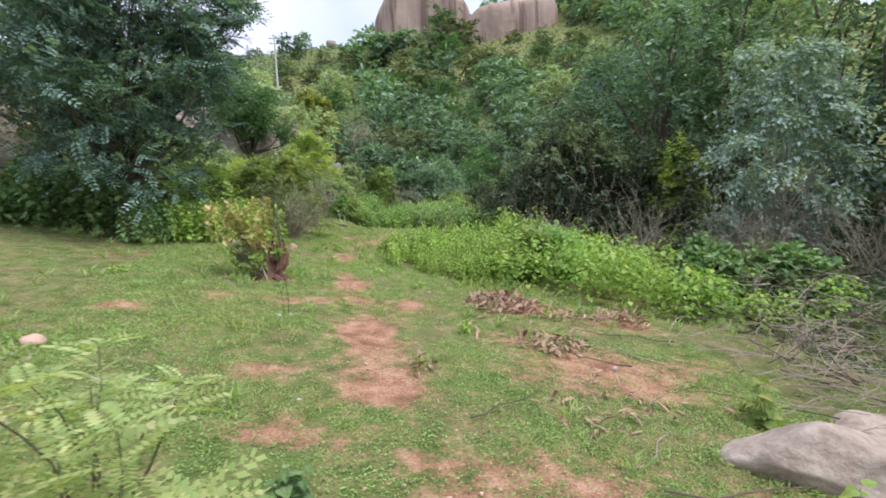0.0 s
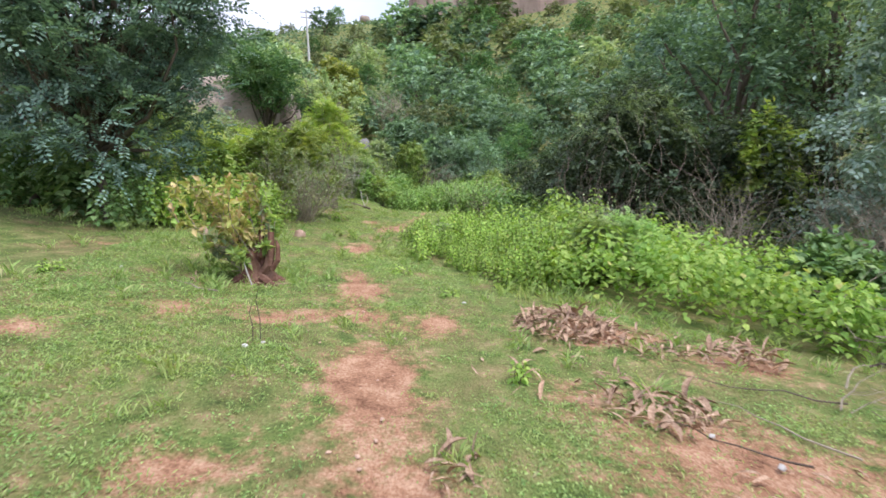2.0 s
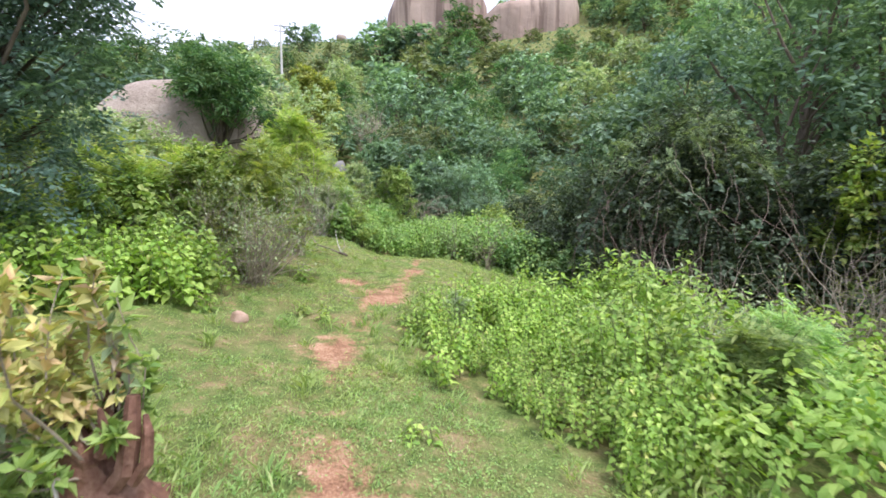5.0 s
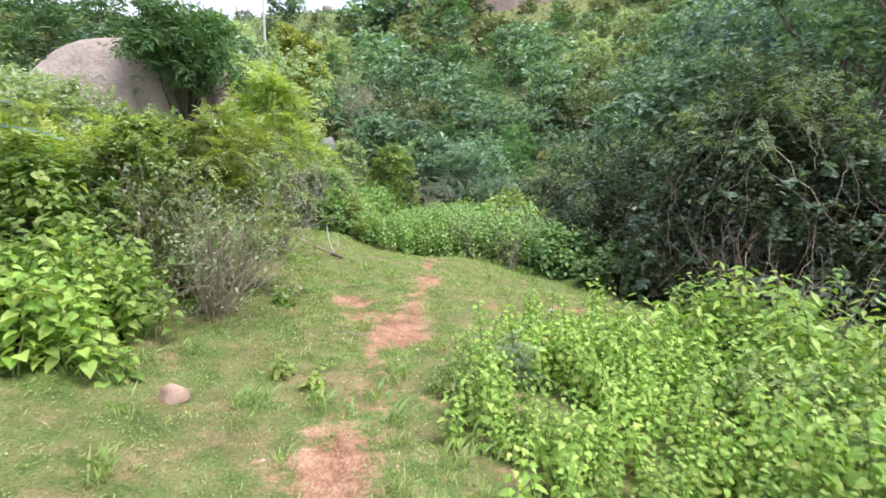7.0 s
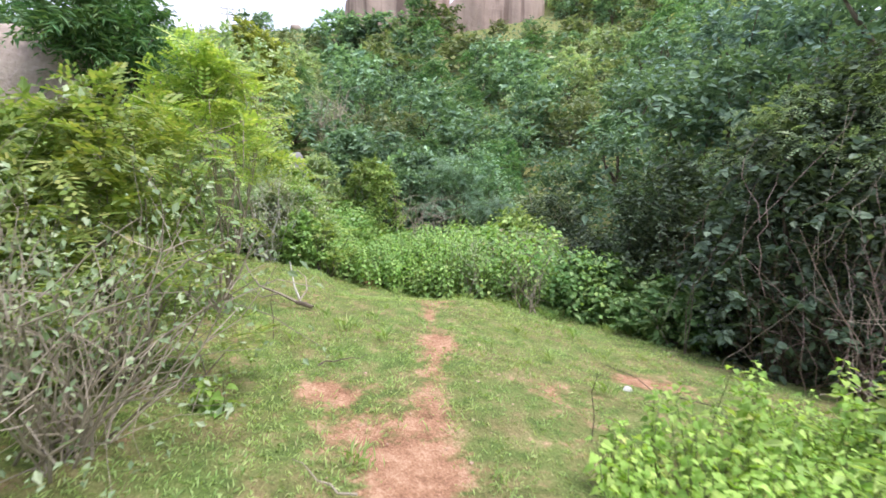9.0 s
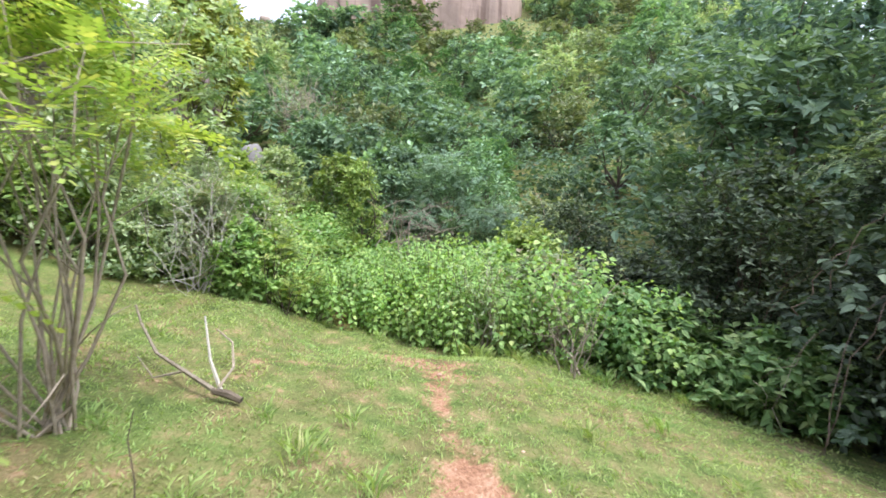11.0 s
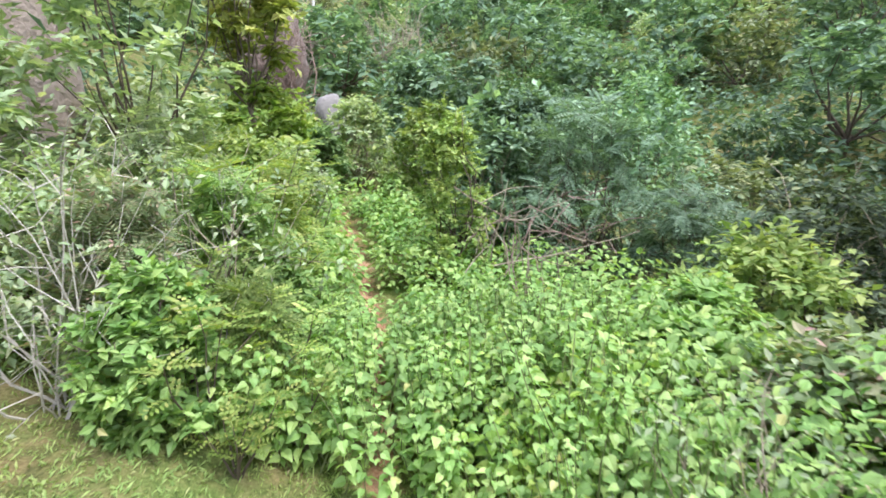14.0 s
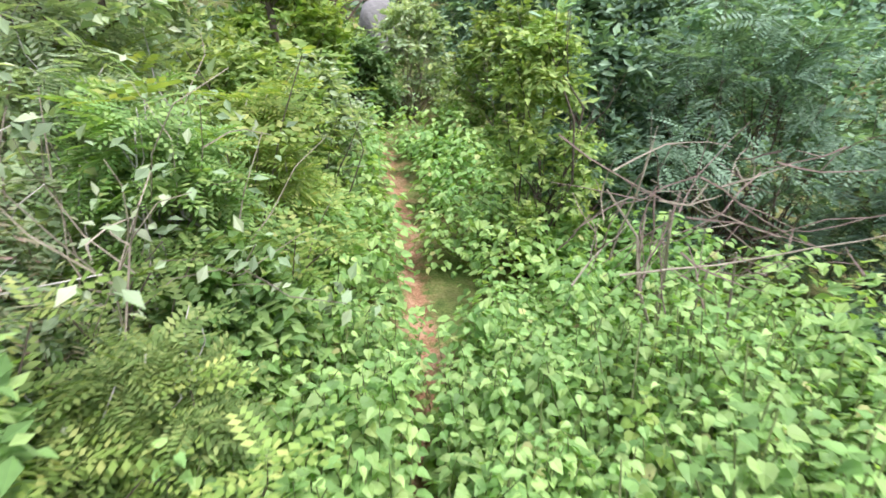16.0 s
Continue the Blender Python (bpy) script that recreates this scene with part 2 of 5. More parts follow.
def cliff_material():
    m, n, l, b = material("streaked cliff granite")
    a, f = noise_node(n, l, 0.05, 6.0), noise_node(n, l, 0.9, 6.0)
    co, mp, st = n.new("ShaderNodeTexCoord"), n.new("ShaderNodeMapping"), n.new("ShaderNodeTexNoise")
    mp.inputs["Scale"].default_value = (0.75, 0.75, 0.035)
    st.inputs["Scale"].default_value, st.inputs["Detail"].default_value = 1.0, 4.0
    l.new(co.outputs["Object"], mp.inputs["Vector"])
    l.new(mp.outputs["Vector"], st.inputs["Vector"])
    r1 = ramp(n, [(0.3, (0.32, 0.23, 0.185)), (0.55, (0.45, 0.345, 0.28)), (0.75, (0.56, 0.46, 0.39))])
    r2 = ramp(n, [(0.36, (0.28, 0.24, 0.24)), (0.52, (1, 1, 1))])
    l.new(a.outputs["Fac"], r1.inputs["Fac"])
    l.new(st.outputs["Fac"], r2.inputs["Fac"])
    mx = n.new("ShaderNodeMixRGB")
    mx.blend_type, mx.inputs[0].default_value = "MULTIPLY", 0.75
    l.new(r1.outputs["Color"], mx.inputs[1])
    l.new(r2.outputs["Color"], mx.inputs[2])
    l.new(mx.outputs["Color"], b.inputs["Base Color"])
    b.inputs["Roughness"].default_value = 0.9
    bp = n.new("ShaderNodeBump")
    bp.inputs["Strength"].default_value, bp.inputs["Distance"].default_value = 0.5, 0.4
    l.new(f.outputs["Fac"], bp.inputs["Height"])
    l.new(bp.outputs["Normal"], b.inputs["Normal"])
    return m


CLIFF = cliff_material()


def ground_material():
    """Red soil with a thin green sward; bare where the 'dirt' attribute says so."""
    m, n, l, b = material("red soil and sward")
    at = n.new("ShaderNodeAttribute")
    at.attribute_name = "dirt"
    big, mid, fin = noise_node(n, l, 0.6, 5.0), noise_node(n, l, 5.0, 6.0), noise_node(n, l, 55.0, 6.0)
    soil = ramp(n, [(0.33, (0.13, 0.06, 0.035)), (0.5, (0.37, 0.20, 0.12)), (0.67, (0.60, 0.40, 0.27))])
    mx0 = n.new("ShaderNodeMix")
    mx0.inputs[0].default_value = 0.5
    l.new(mid.outputs["Fac"], mx0.inputs[2])
    l.new(fin.outputs["Fac"], mx0.inputs[3])
    l.new(mx0.outputs[0], soil.inputs["Fac"])
    sward = ramp(n, [(0.33, (0.05, 0.075, 0.022)), (0.5, (0.145, 0.20, 0.055)), (0.67, (0.27, 0.31, 0.11))])
    l.new(mx0.outputs[0], sward.inputs["Fac"])
    dry = ramp(n, [(0.33, (0.08, 0.055, 0.03)), (0.5, (0.22, 0.16, 0.08)), (0.67, (0.36, 0.27, 0.155))])
    l.new(mx0.outputs[0], dry.inputs["Fac"])
    thin, mx2 = n.new("ShaderNodeMapRange"), n.new("ShaderNodeMixRGB")
    thin.inputs["From Min"].default_value, thin.inputs["From Max"].default_value = 0.42, 0.66
    blend = n.new("ShaderNodeMix")
    blend.inputs[0].default_value = 0.45
    patchy = noise_node(n, l, 1.7, 5.0)
    l.new(patchy.outputs["Fac"], blend.inputs[2])
    l.new(mid.outputs["Fac"], blend.inputs[3])
    l.new(blend.outputs[0], thin.inputs["Value"])
    l.new(thin.outputs["Result"], mx2.inputs[0])
    l.new(sward.outputs["Color"], mx2.inputs[1])
    l.new(dry.outputs["Color"], mx2.inputs[2])
    sm = n.new("ShaderNodeMath")
    sm.operation = "ADD"
    mr = n.new("ShaderNodeMapRange")
    mr.inputs["From Min"].default_value, mr.inputs["From Max"].default_value = 0.3, 0.7
    mr.inputs["To Min"].default_value, mr.inputs["To Max"].default_value = -0.6, 0.6
    edge = noise_node(n, l, 16.0, 6.0)
    mx1 = n.new("ShaderNodeMix")
    mx1.inputs[0].default_value = 0.55
    l.new(mid.outputs["Fac"], mx1.inputs[2])
    l.new(edge.outputs["Fac"], mx1.inputs[3])
    l.new(mx1.outputs[0], mr.inputs["Value"])
    l.new(at.outputs["Fac"], sm.inputs[0])
    l.new(mr.outputs["Result"], sm.inputs[1])
    cut = n.new("ShaderNodeMapRange")
    cut.inputs["From Min"].default_value, cut.inputs["From Max"].default_value = 0.25, 0.75
    l.new(sm.outputs[0], cut.inputs["Value"])
    mx = n.new("ShaderNodeMixRGB")
    l.new(cut.outputs["Result"], mx.inputs[0])
    l.new(mx2.outputs["Color"], mx.inputs[1])
    l.new(soil.outputs["Color"], mx.inputs[2])
    l.new(mx.outputs["Color"], b.inputs["Base Color"])
    b.inputs["Roughness"].default_value, b.inputs["Specular IOR Level"].default_value = 0.95, 0.15
    bp = n.new("ShaderNodeBump")
    bp.inputs["Strength"].default_value, bp.inputs["Distance"].default_value = 1.0, 0.045
    l.new(mx0.outputs[0], bp.inputs["Height"])
    l.new(bp.outputs["Normal"], b.inputs["Normal"])
    return m


GROUND = ground_material()
rng = np.random.default_rng(11)


# ---------------------------------------------------------------- mesh tools
def tri_mesh(name, verts, tris, smooth=False):
    me = bpy.data.meshes.new(name)
    v, f = np.asarray(verts, np.float32), np.asarray(tris, np.int32)
    me.vertices.add(len(v))
    me.vertices.foreach_set("co", v.ravel())
    me.loops.add(f.size)
    me.loops.foreach_set("vertex_index", f.ravel())
    me.polygons.add(len(f))
    me.polygons.foreach_set("loop_start", np.arange(0, f.size, 3, dtype=np.int32))
    me.polygons.foreach_set("use_smooth", np.full(len(f), smooth))
    me.update(calc_edges=True)
    return me


def join(pieces):
    vs, fs, k = [], [], 0
    for v, f in pieces:
        vs.append(v)
        fs.append(f + k)
        k += len(v)
    return np.concatenate(vs), np.concatenate(fs)


def unit(a):
    return a / np.maximum(np.linalg.norm(a, axis=-1, keepdims=True), 1e-9)


def strew(template, pos, ahead, normal, size):
    """Copies of a leaf template (along x, facing z) at many places, as one vertex and triangle array."""
    tv, tf = template
    x = unit(ahead)
    z = unit(normal - (normal * x).sum(-1, keepdims=True) * x)
    y = np.cross(z, x)
    r = np.stack([x, y, z], -1)
    v = np.einsum("nij,kj->nki", r, tv) * np.reshape(size, (-1, 1, 1)) + pos[:, None]
    f = tf[None] + (np.arange(len(pos)) * len(tv))[:, None, None]
    return v.reshape(-1, 3), f.reshape(-1, 3)


def leaf(width=0.55, fold=0.08, curl=-0.08):
    return np.array([[0, 0, 0], [0.42, width / 2, fold], [1, 0, curl], [0.42, -width / 2, fold]]), np.array([[0, 2, 1], [0, 3, 2]])


def broad_leaf(width=0.8):
    w = width / 2
    v = [[0.05, 0, 0], [0.02, 0.62 * w, 0.08], [0.27, w, 0.12], [0.64, 0.62 * w, 0.04], [1, 0, -0.2], [0.64, -0.62 * w, 0.04], [0.27, -w, 0.12], [0.02, -0.62 * w, 0.08], [0.45, 0, 0.0]]
    return np.array(v), np.array([[8, (k + 1) % 8, k] for k in range(8)])


def pinnate(pairs=8, length=0.24, width=0.09, droop=0.25):
    vs, fs = [], []
    for k in range(pairs):
        t = 0.14 + 0.84 * k / (pairs - 1)
        z = -droop * t * t
        s = (1 - abs(t - 0.5) * 0.7)
        for side in (1, -1):
            b = len(vs)
            e = np.array([0.10, side * length * s, -0.03])
            a = np.array([t, side * 0.01, z])
            w = np.array([width / 2, 0, 0])
            vs += [a, a + e * 0.5 + w, a + e, a + e * 0.5 - w]
            fs += [[b, b + 2, b + 1], [b, b + 3, b + 2]]
    b = len(vs)
    vs += [np.array([0, 0.008, 0]), np.array([0, -0.008, 0]), np.array([1, 0, -droop])]
    fs += [[b, b + 1, b + 2]]
    return np.array(vs), np.array(fs)


def spray(n=6, spread=0.8):
    """A small spray of leaves on one twig."""
    r = np.random.default_rng(n)
    base, tip = [], []
    for k in range(n):
        t = 0.15 + 0.8 * k / n
        s = 1 if k % 2 else -1
        base.append([t, 0, 0])
        tip.append([0.6, s * spread * (1 - 0.5 * t), r.uniform(-0.3, 0.2)])
    return strew(leaf(0.5), np.array(base), np.array(tip), np.array([[0, 0, 1.0]] * n) + r.normal(0, 0.2, (n, 3)), np.full(n, 0.5))


def tube(points, radii, sides=5):
    p, r = np.asarray(points, float), np.asarray(radii, float)
    d = unit(np.gradient(p, axis=0))
    a = unit(np.cross(d, [0.31, 0.87, 0.39]))
    b = np.cross(d, a)
    ang = np.arange(sides) * 2 * np.pi / sides
    v = (p[:, None] + r[:, None, None] * (np.cos(ang)[None, :, None] * a[:, None] + np.sin(ang)[None, :, None] * b[:, None])).reshape(-1, 3)
    f = []
    for i in range(len(p) - 1):
        for k in range(sides):
            q, w = i * sides + k, i * sides + (k + 1) % sides
            f += [[q, w, q + sides], [w, w + sides, q + sides]]
    e = (len(p) - 1) * sides
    f += [[e, e + k, e + k + 1] for k in range(1, sides - 1)]
    return v, np.array(f)


def limb(a, b, r0, r1, bend=0.15, n=5, sides=5, r=rng):
    a, b = np.asarray(a, float), np.asarray(b, float)
    t = np.linspace(0, 1, n)[:, None]
    size = np.linalg.norm(b - a)
    off = r.normal(0, bend * size * 0.5, 3)
    p = a + (b - a) * t + off * np.sin(np.pi * t) + r.normal(0, bend * size * 0.12, (n, 3)) * np.sin(np.pi * t)
    return tube(p, r0 + (r1 - r0) * t[:, 0], sides), p


def part(name, data, mat, parent, label="", smooth=False, kind=""):
    """One mesh object under a thing or a part."""
    me = data if isinstance(data, bpy.types.Mesh) else tri_mesh(name, *data, smooth=smooth)
    if not me.materials:
        me.materials.append(mat)
    ob = new(name, me)
    ob.parent = parent
    return tagged(ob, label, kind=kind)


def thing(name, place, label, category, group="", kind=""):
    ob = new(name)
    ob.empty_display_size = 0.2
    ob.matrix_basis = place
    return tagged(ob, label, category, group, kind)


def solid(name, data, mat, place, label, category, group="", kind="", smooth=False):
    me = data if isinstance(data, bpy.types.Mesh) else tri_mesh(name, *data, smooth=smooth)
    if not me.materials:
        me.materials.append(mat)
    ob = new(name, me)
    ob.matrix_basis = place
    return tagged(ob, label, category, group, kind)


def placed(x, y, turn=0.0, scale=1.0, sink=0.03, z=None, tilt=0.0):
    return Matrix.LocRotScale((x, y, (float(height(x, y)) if z is None else z) - sink), Euler((radians(tilt), 0, radians(turn))), (scale,) * 3 if np.isscalar(scale) else scale)


# ---------------------------------------------------------------- the lie of the land
def step(a, b, t):
    s = np.clip((np.asarray(t, float) - a) / (b - a), 0, 1)
    return s * s * (3 - 2 * s)


TABLE = np.random.default_rng(3).random((256, 256))


def cloud(x, y, scale, octaves=3):
    """Smooth random values in the plan, about 0 to 1, with finer detail in each octave."""
    out, amp, total = 0.0, 1.0, 0.0
    for o in range(octaves):
        u, v = np.asarray(x, float) * scale + 17.3 * o + 90, np.asarray(y, float) * scale + 5.1 * o + 90
        i, j = np.floor(u).astype(int), np.floor(v).astype(int)
        f, g = u - i, v - j
        f, g = f * f * (3 - 2 * f), g * g * (3 - 2 * g)
        a, b = TABLE[i % 256, j % 256], TABLE[(i + 1) % 256, j % 256]
        c, d = TABLE[i % 256, (j + 1) % 256], TABLE[(i + 1) % 256, (j + 1) % 256]
        out = out + amp * ((a * (1 - f) + b * f) * (1 - g) + (c * (1 - f) + d * f) * g)
        total, amp, scale = total + amp, amp * 0.6, scale * 2.1
    return out / total


def height(x, y):
    x, y = np.asarray(x, float), np.asarray(y, float)
    z = -0.1 * np.clip(x, -4, 3) - 0.03
    z = z + np.interp(x, [-60, -14, -4, 3, 5.5, 8, 14, 60], [5.0, 1.4, 0, 0, -0.45, -0.3, 1.0, 9.0])
    z = z + 1.7 * step(13, 21, y) * step(-2.2, -6.5, x) * step(60, 24, y)
    hill = np.interp(y, [22, 26, 34, 50, 78, 95, 105, 125, 150, 260, 900], [0, 0.35, 2.4, 6.2, 13.2, 19.6, 23.8, 32.0, 35.0, 36.0, 20.0])
    z = z + hill * np.interp(x, [-160, -60, -14, 10, 60, 160], [0.3, 0.5, 0.9, 1.0, 1.12, 1.0])
    z = z - 0.31 * np.maximum(step(16.0, 17.6, y) * step(-1.0, -0.1, x) * step(24.6, 20.0, y), 0.85 * step(12.0, 16.2, y) * step(0.7, 3.2, x) * step(26, 19, y) * step(9, 5, x))
    z = z + 0.11 * step(-1.0, -3.0, x) * step(14, 9, y)
    rough = 0.03 * np.sin(1.9 * x + 0.7 * y) * np.sin(1.3 * y - 0.4 * x) + 0.015 * np.sin(5.1 * x + 1.7 * y + 1) * np.sin(4.3 * y - 2.2 * x)
    return z + rough


def dirt(x, y):
    """How bare the soil is: the trodden line and the worn patches beside it."""
    x, y = np.asarray(x, float), np.asarray(y, float)
    line = np.interp(y, [0, 2.7, 4, 5.4, 6.3, 7.6, 9.8, 11, 12.2, 13.2, 14.3, 15.2, 16.3, 17.2, 18.5, 20, 21, 22.8, 24.5, 30], [0.25, 0.1, 0.05, -0.2, -0.15, -0.4, -0.55, -0.35, -0.05, 0.25, 0.52, 0.62, 0.74, 0.46, 0.2, 0.12, -0.08, -0.49, -0.98, -2.4])
    width = np.interp(y, [0, 2.6, 4, 5, 6, 7, 8.5, 10, 11, 12.2, 13, 13.6, 14.3, 15, 15.7, 16.3, 17, 17.5, 30], [0.5, 0.36, 0.34, 0.3, 0.26, 0.2, 0.2, 0.26, 0.14, 0.26, 0.14, 0.1, 0.16, 0.06, 0.06, 0.22, 0.12, 0.1, 0.13])
    d = np.interp(y, [0, 5, 5.8, 6.4, 7, 8.4, 9.2, 10, 10.8, 11.4, 12, 12.7, 13.3, 14, 14.5, 15.1, 16, 17, 17.3, 17.8, 18.2, 18.5], [0.85, 0.7, 0.62, 0.45, 0.3, 0.36, 0.55, 0.5, 0.5, 0.6, 0.9, 0.6, 0.6, 0.8, 0.7, 0.3, 0.8, 0.7, 0.55, 0.1, 0.2, 0.95]) * np.exp(-(((x - line) / width) ** 2))
    for cx, cy, rx, ry, s in ((-1.0, 6.25, 0.75, 0.26, 1.7), (-0.1, 5.2, 0.4, 0.5, 0.6), (0.42, 6.3, 0.14, 0.3, 0.6), (1.5, 3.3, 0.9, 0.7, 0.38), (0.9, 2.4, 0.8, 0.6, 0.5), (1.9, 4.6, 1.0, 0.7, 0.36), (2.5, 4.0, 0.7, 0.6, 0.3),
                              (-0.5, 13.2, 0.22, 0.2, 0.95), (2.3, 13.7, 0.28, 0.22, 0.95), (2.6, 13.3, 0.15, 0.3, 0.8), (1.3, 13.2, 0.22, 0.2, 0.5), (-0.45, 16.3, 0.35, 0.15, 0.6), (-0.2, 12.6, 0.3, 0.25, 0.7),
                              (-3.5, 8.5, 0.3, 0.2, 0.5), (-2.6, 9.6, 0.25, 0.15, 0.55), (-0.9, 4.1, 0.35, 0.2, 0.6), (-0.6, 3.0, 0.3, 0.2, 0.55), (-2.6, 5.5, 0.25, 0.15, 0.5), (-1.45, 7.35, 0.45, 0.28, 0.95), (0.3, 6.4, 0.3, 0.3, 0.7), (0.15, 2.7, 0.35, 0.6, 0.5), (0.1, 3.6, 0.3, 0.5, 0.4), (1.65, 6.2, 0.6, 0.4, 0.9), (0.82, 16.3, 0.28, 0.45, 1.0), (0.58, 17.0, 0.2, 0.4, 0.9), (-0.02, 12.2, 0.26, 0.3, 0.6), (0.52, 14.3, 0.18, 0.25, 0.6), (-0.55, 9.4, 0.2, 0.4, 0.35), (2.9, 5.7, 0.35, 0.3, 0.8), (-0.3, 7.4, 0.25, 0.4, 0.6)):
        d = d + s * np.exp(-(((x - cx) / rx) ** 2) - ((y - cy) / ry) ** 2)
    worn = 2.4 * (cloud(x, y, 1.6, 4) - 0.5)
    d = d * step(25.2, 24.2, y)
    return np.where(y < 17, d * (0.82 + 1.15 * worn) + (0.22 + 0.2 * step(7.0, 4.0, y) * step(0.4, 1.2, x)) * np.clip(worn + 0.25, 0, 1) * step(4.5, 2.5, np.abs(x)), d)


def build_ground():
    xs = np.concatenate([[-1500, -700, -350, -200], np.arange(-120, -20, 8), np.arange(-20, -6, 0.8), np.arange(-6, 6, 0.09), np.arange(6, 20, 0.8), np.arange(20, 121, 8), [200, 350, 700, 1500]])
    ys = np.concatenate([[-1500, -700, -300, -120, -60, -30, -15, -8, -4], np.arange(-2, 22, 0.09), np.arange(22, 30, 0.4), np.arange(30, 160, 5), [170, 200, 240, 300, 400, 600, 900, 2000]])
    gx, gy = np.meshgrid(xs, ys)
    v = np.stack([gx, gy, height(gx, gy) - (0.025 + 0.06 * step(18.0, 18.8, gy)) * np.clip(dirt(gx, gy), 0, 1.2) * (np.abs(gx) < 6)], -1).reshape(-1, 3)
    i, j = np.meshgrid(np.arange(len(xs) - 1), np.arange(len(ys) - 1))
    q = (j * len(xs) + i).ravel()
    f = np.concatenate([np.stack([q, q + 1, q + len(xs) + 1], -1), np.stack([q, q + len(xs) + 1, q + len(xs)], -1)])
    me = tri_mesh("ground", v, f, True)
    at = me.attributes.new("dirt", "FLOAT", "POINT")
    at.data.foreach_set("value", np.clip(dirt(gx, gy), 0, 1.3).astype(np.float32).ravel())
    return solid("ground", me, GROUND, Matrix(), "red soil slope with short grass and a trodden path", "ground", kind="structure")


build_ground()


# ---------------------------------------------------------------- kinds of plants
L_MID = np.array([[0, 0, 0], [0.3, 0.4, 0.05], [0.75, 0.25, 0.03], [1, 0, -0.12], [0.75, -0.25, 0.03], [0.3, -0.4, 0.05]]), np.array([[0, 3, 2], [0, 2, 1], [0, 4, 3], [0, 5, 4]])
L_SMALL, L_BROAD, L_SPRAY, L_LANCE = leaf(0.55), broad_leaf(0.82), spray(7), leaf(0.24, 0.03, -0.2)
L_PIN_WIDE = pinnate(6, 0.27, 0.15, 0.2)
L_PIN_FIVE = pinnate(5, 0.27, 0.17, 0.25)
L_PIN, L_PIN_FINE = pinnate(8, 0.24, 0.10), pinnate(11, 0.20, 0.065, 0.4)


def foliage(template, centres, radii, per, size, r, up=0.5, droop=0.15, shell=0.55, flat=0.8, run=9):
    """Leaves in ragged shoots that spring from many clumps."""
    many = max(3, round(per / run))
    c, k = np.repeat(centres, many, 0), np.repeat(radii, many) * r.uniform(0.45, 1.55, len(radii) * many)
    d = unit(r.normal(0, 1, c.shape) * [1, 1, flat] + [0, 0, up * 0.7])
    side = unit(np.cross(d, [0.05, 0.02, 1.0]))
    t = np.linspace(0.22, 1.0, run)
    pos = c[:, None] + d[:, None] * (k[:, None] * t)[..., None] - np.array([0, 0, 1]) * (droop * 0.8 * k[:, None] * t * t)[..., None]
    pos += r.normal(0, 0.05, pos.shape) * k[:, None, None]
    sign = np.where(np.arange(run) % 2, 1.0, -1.0)[None, :, None]
    ahead = d[:, None] * 0.55 + side[:, None] * sign * 0.8 + r.normal(0, 0.35, pos.shape) - [0, 0, droop]
    normal = [0, 0, 0.35 + up] + d[:, None] * 0.35 + r.normal(0, 0.32, pos.shape)
    return strew(template, pos.reshape(-1, 3), ahead.reshape(-1, 3), normal.reshape(-1, 3), size * r.uniform(0.6, 1.35, pos.shape[0] * run))


def build_tree(name, label, category, place, tall, wide, clumps, per, size, template, mat, seed, bole=0.35, lean=0.1, bark=BARK, group="", deep=0.75, up=0.5, trunk_r=None, droop=0.15, low=0.35, reach=()):
    """A trunk that forks into limbs, and a crown of uneven clumps with gaps."""
    r = np.random.default_rng(seed)
    tr = trunk_r or 0.028 * tall
    ob = thing(name, place, label, category, group)
    fork = np.array([r.normal(0, lean), r.normal(0, lean), bole * tall])
    pieces = [limb((0, 0, 0), fork, tr, tr * 0.75, 0.08, 6, 7, r)[0]]
    cen, rad = [], []
    for k in range(clumps):
        a, h = k * 2.399 + r.uniform(-0.5, 0.5), low + (1 - low) * ((k + 0.5) / clumps) ** 0.85
        prof = np.sqrt(max(0.0, 1 - ((h - (low + 0.42 * (1 - low))) / (0.66 * (1 - low) + 0.02)) ** 2)) if h > low else 0.6
        d = wide * (0.25 + 0.75 * prof) * r.uniform(0.35, 0.95)
        cen.append([math.cos(a) * d + fork[0], math.sin(a) * d + fork[1], h * tall * r.uniform(0.92, 1.05)])
        rad.append(wide * r.uniform(0.24, 0.42))
    cen, rad = np.array(cen), np.array(rad)
    for x, y, z, w in reach:
        pieces.append(limb(fork * 0.95, (x, y, z), tr * 0.4, tr * 0.07, 0.12, 6, 4, r)[0])
        cen, rad = np.concatenate([cen, [[x, y, z]]]), np.concatenate([rad, [w]])
    for k in range(0, clumps, 2):
        start = fork * r.uniform(0.75, 1.0)
        pieces.append(limb(start, cen[k], tr * 0.45, tr * 0.08, 0.2, 5, 4, r)[0])
    part("trunk", join(pieces), bark, ob, smooth=True)
    part("crown", foliage(template, cen, rad, per, size, r, up, droop, 0.5, deep), mat, ob, kind="stuff")
    return ob


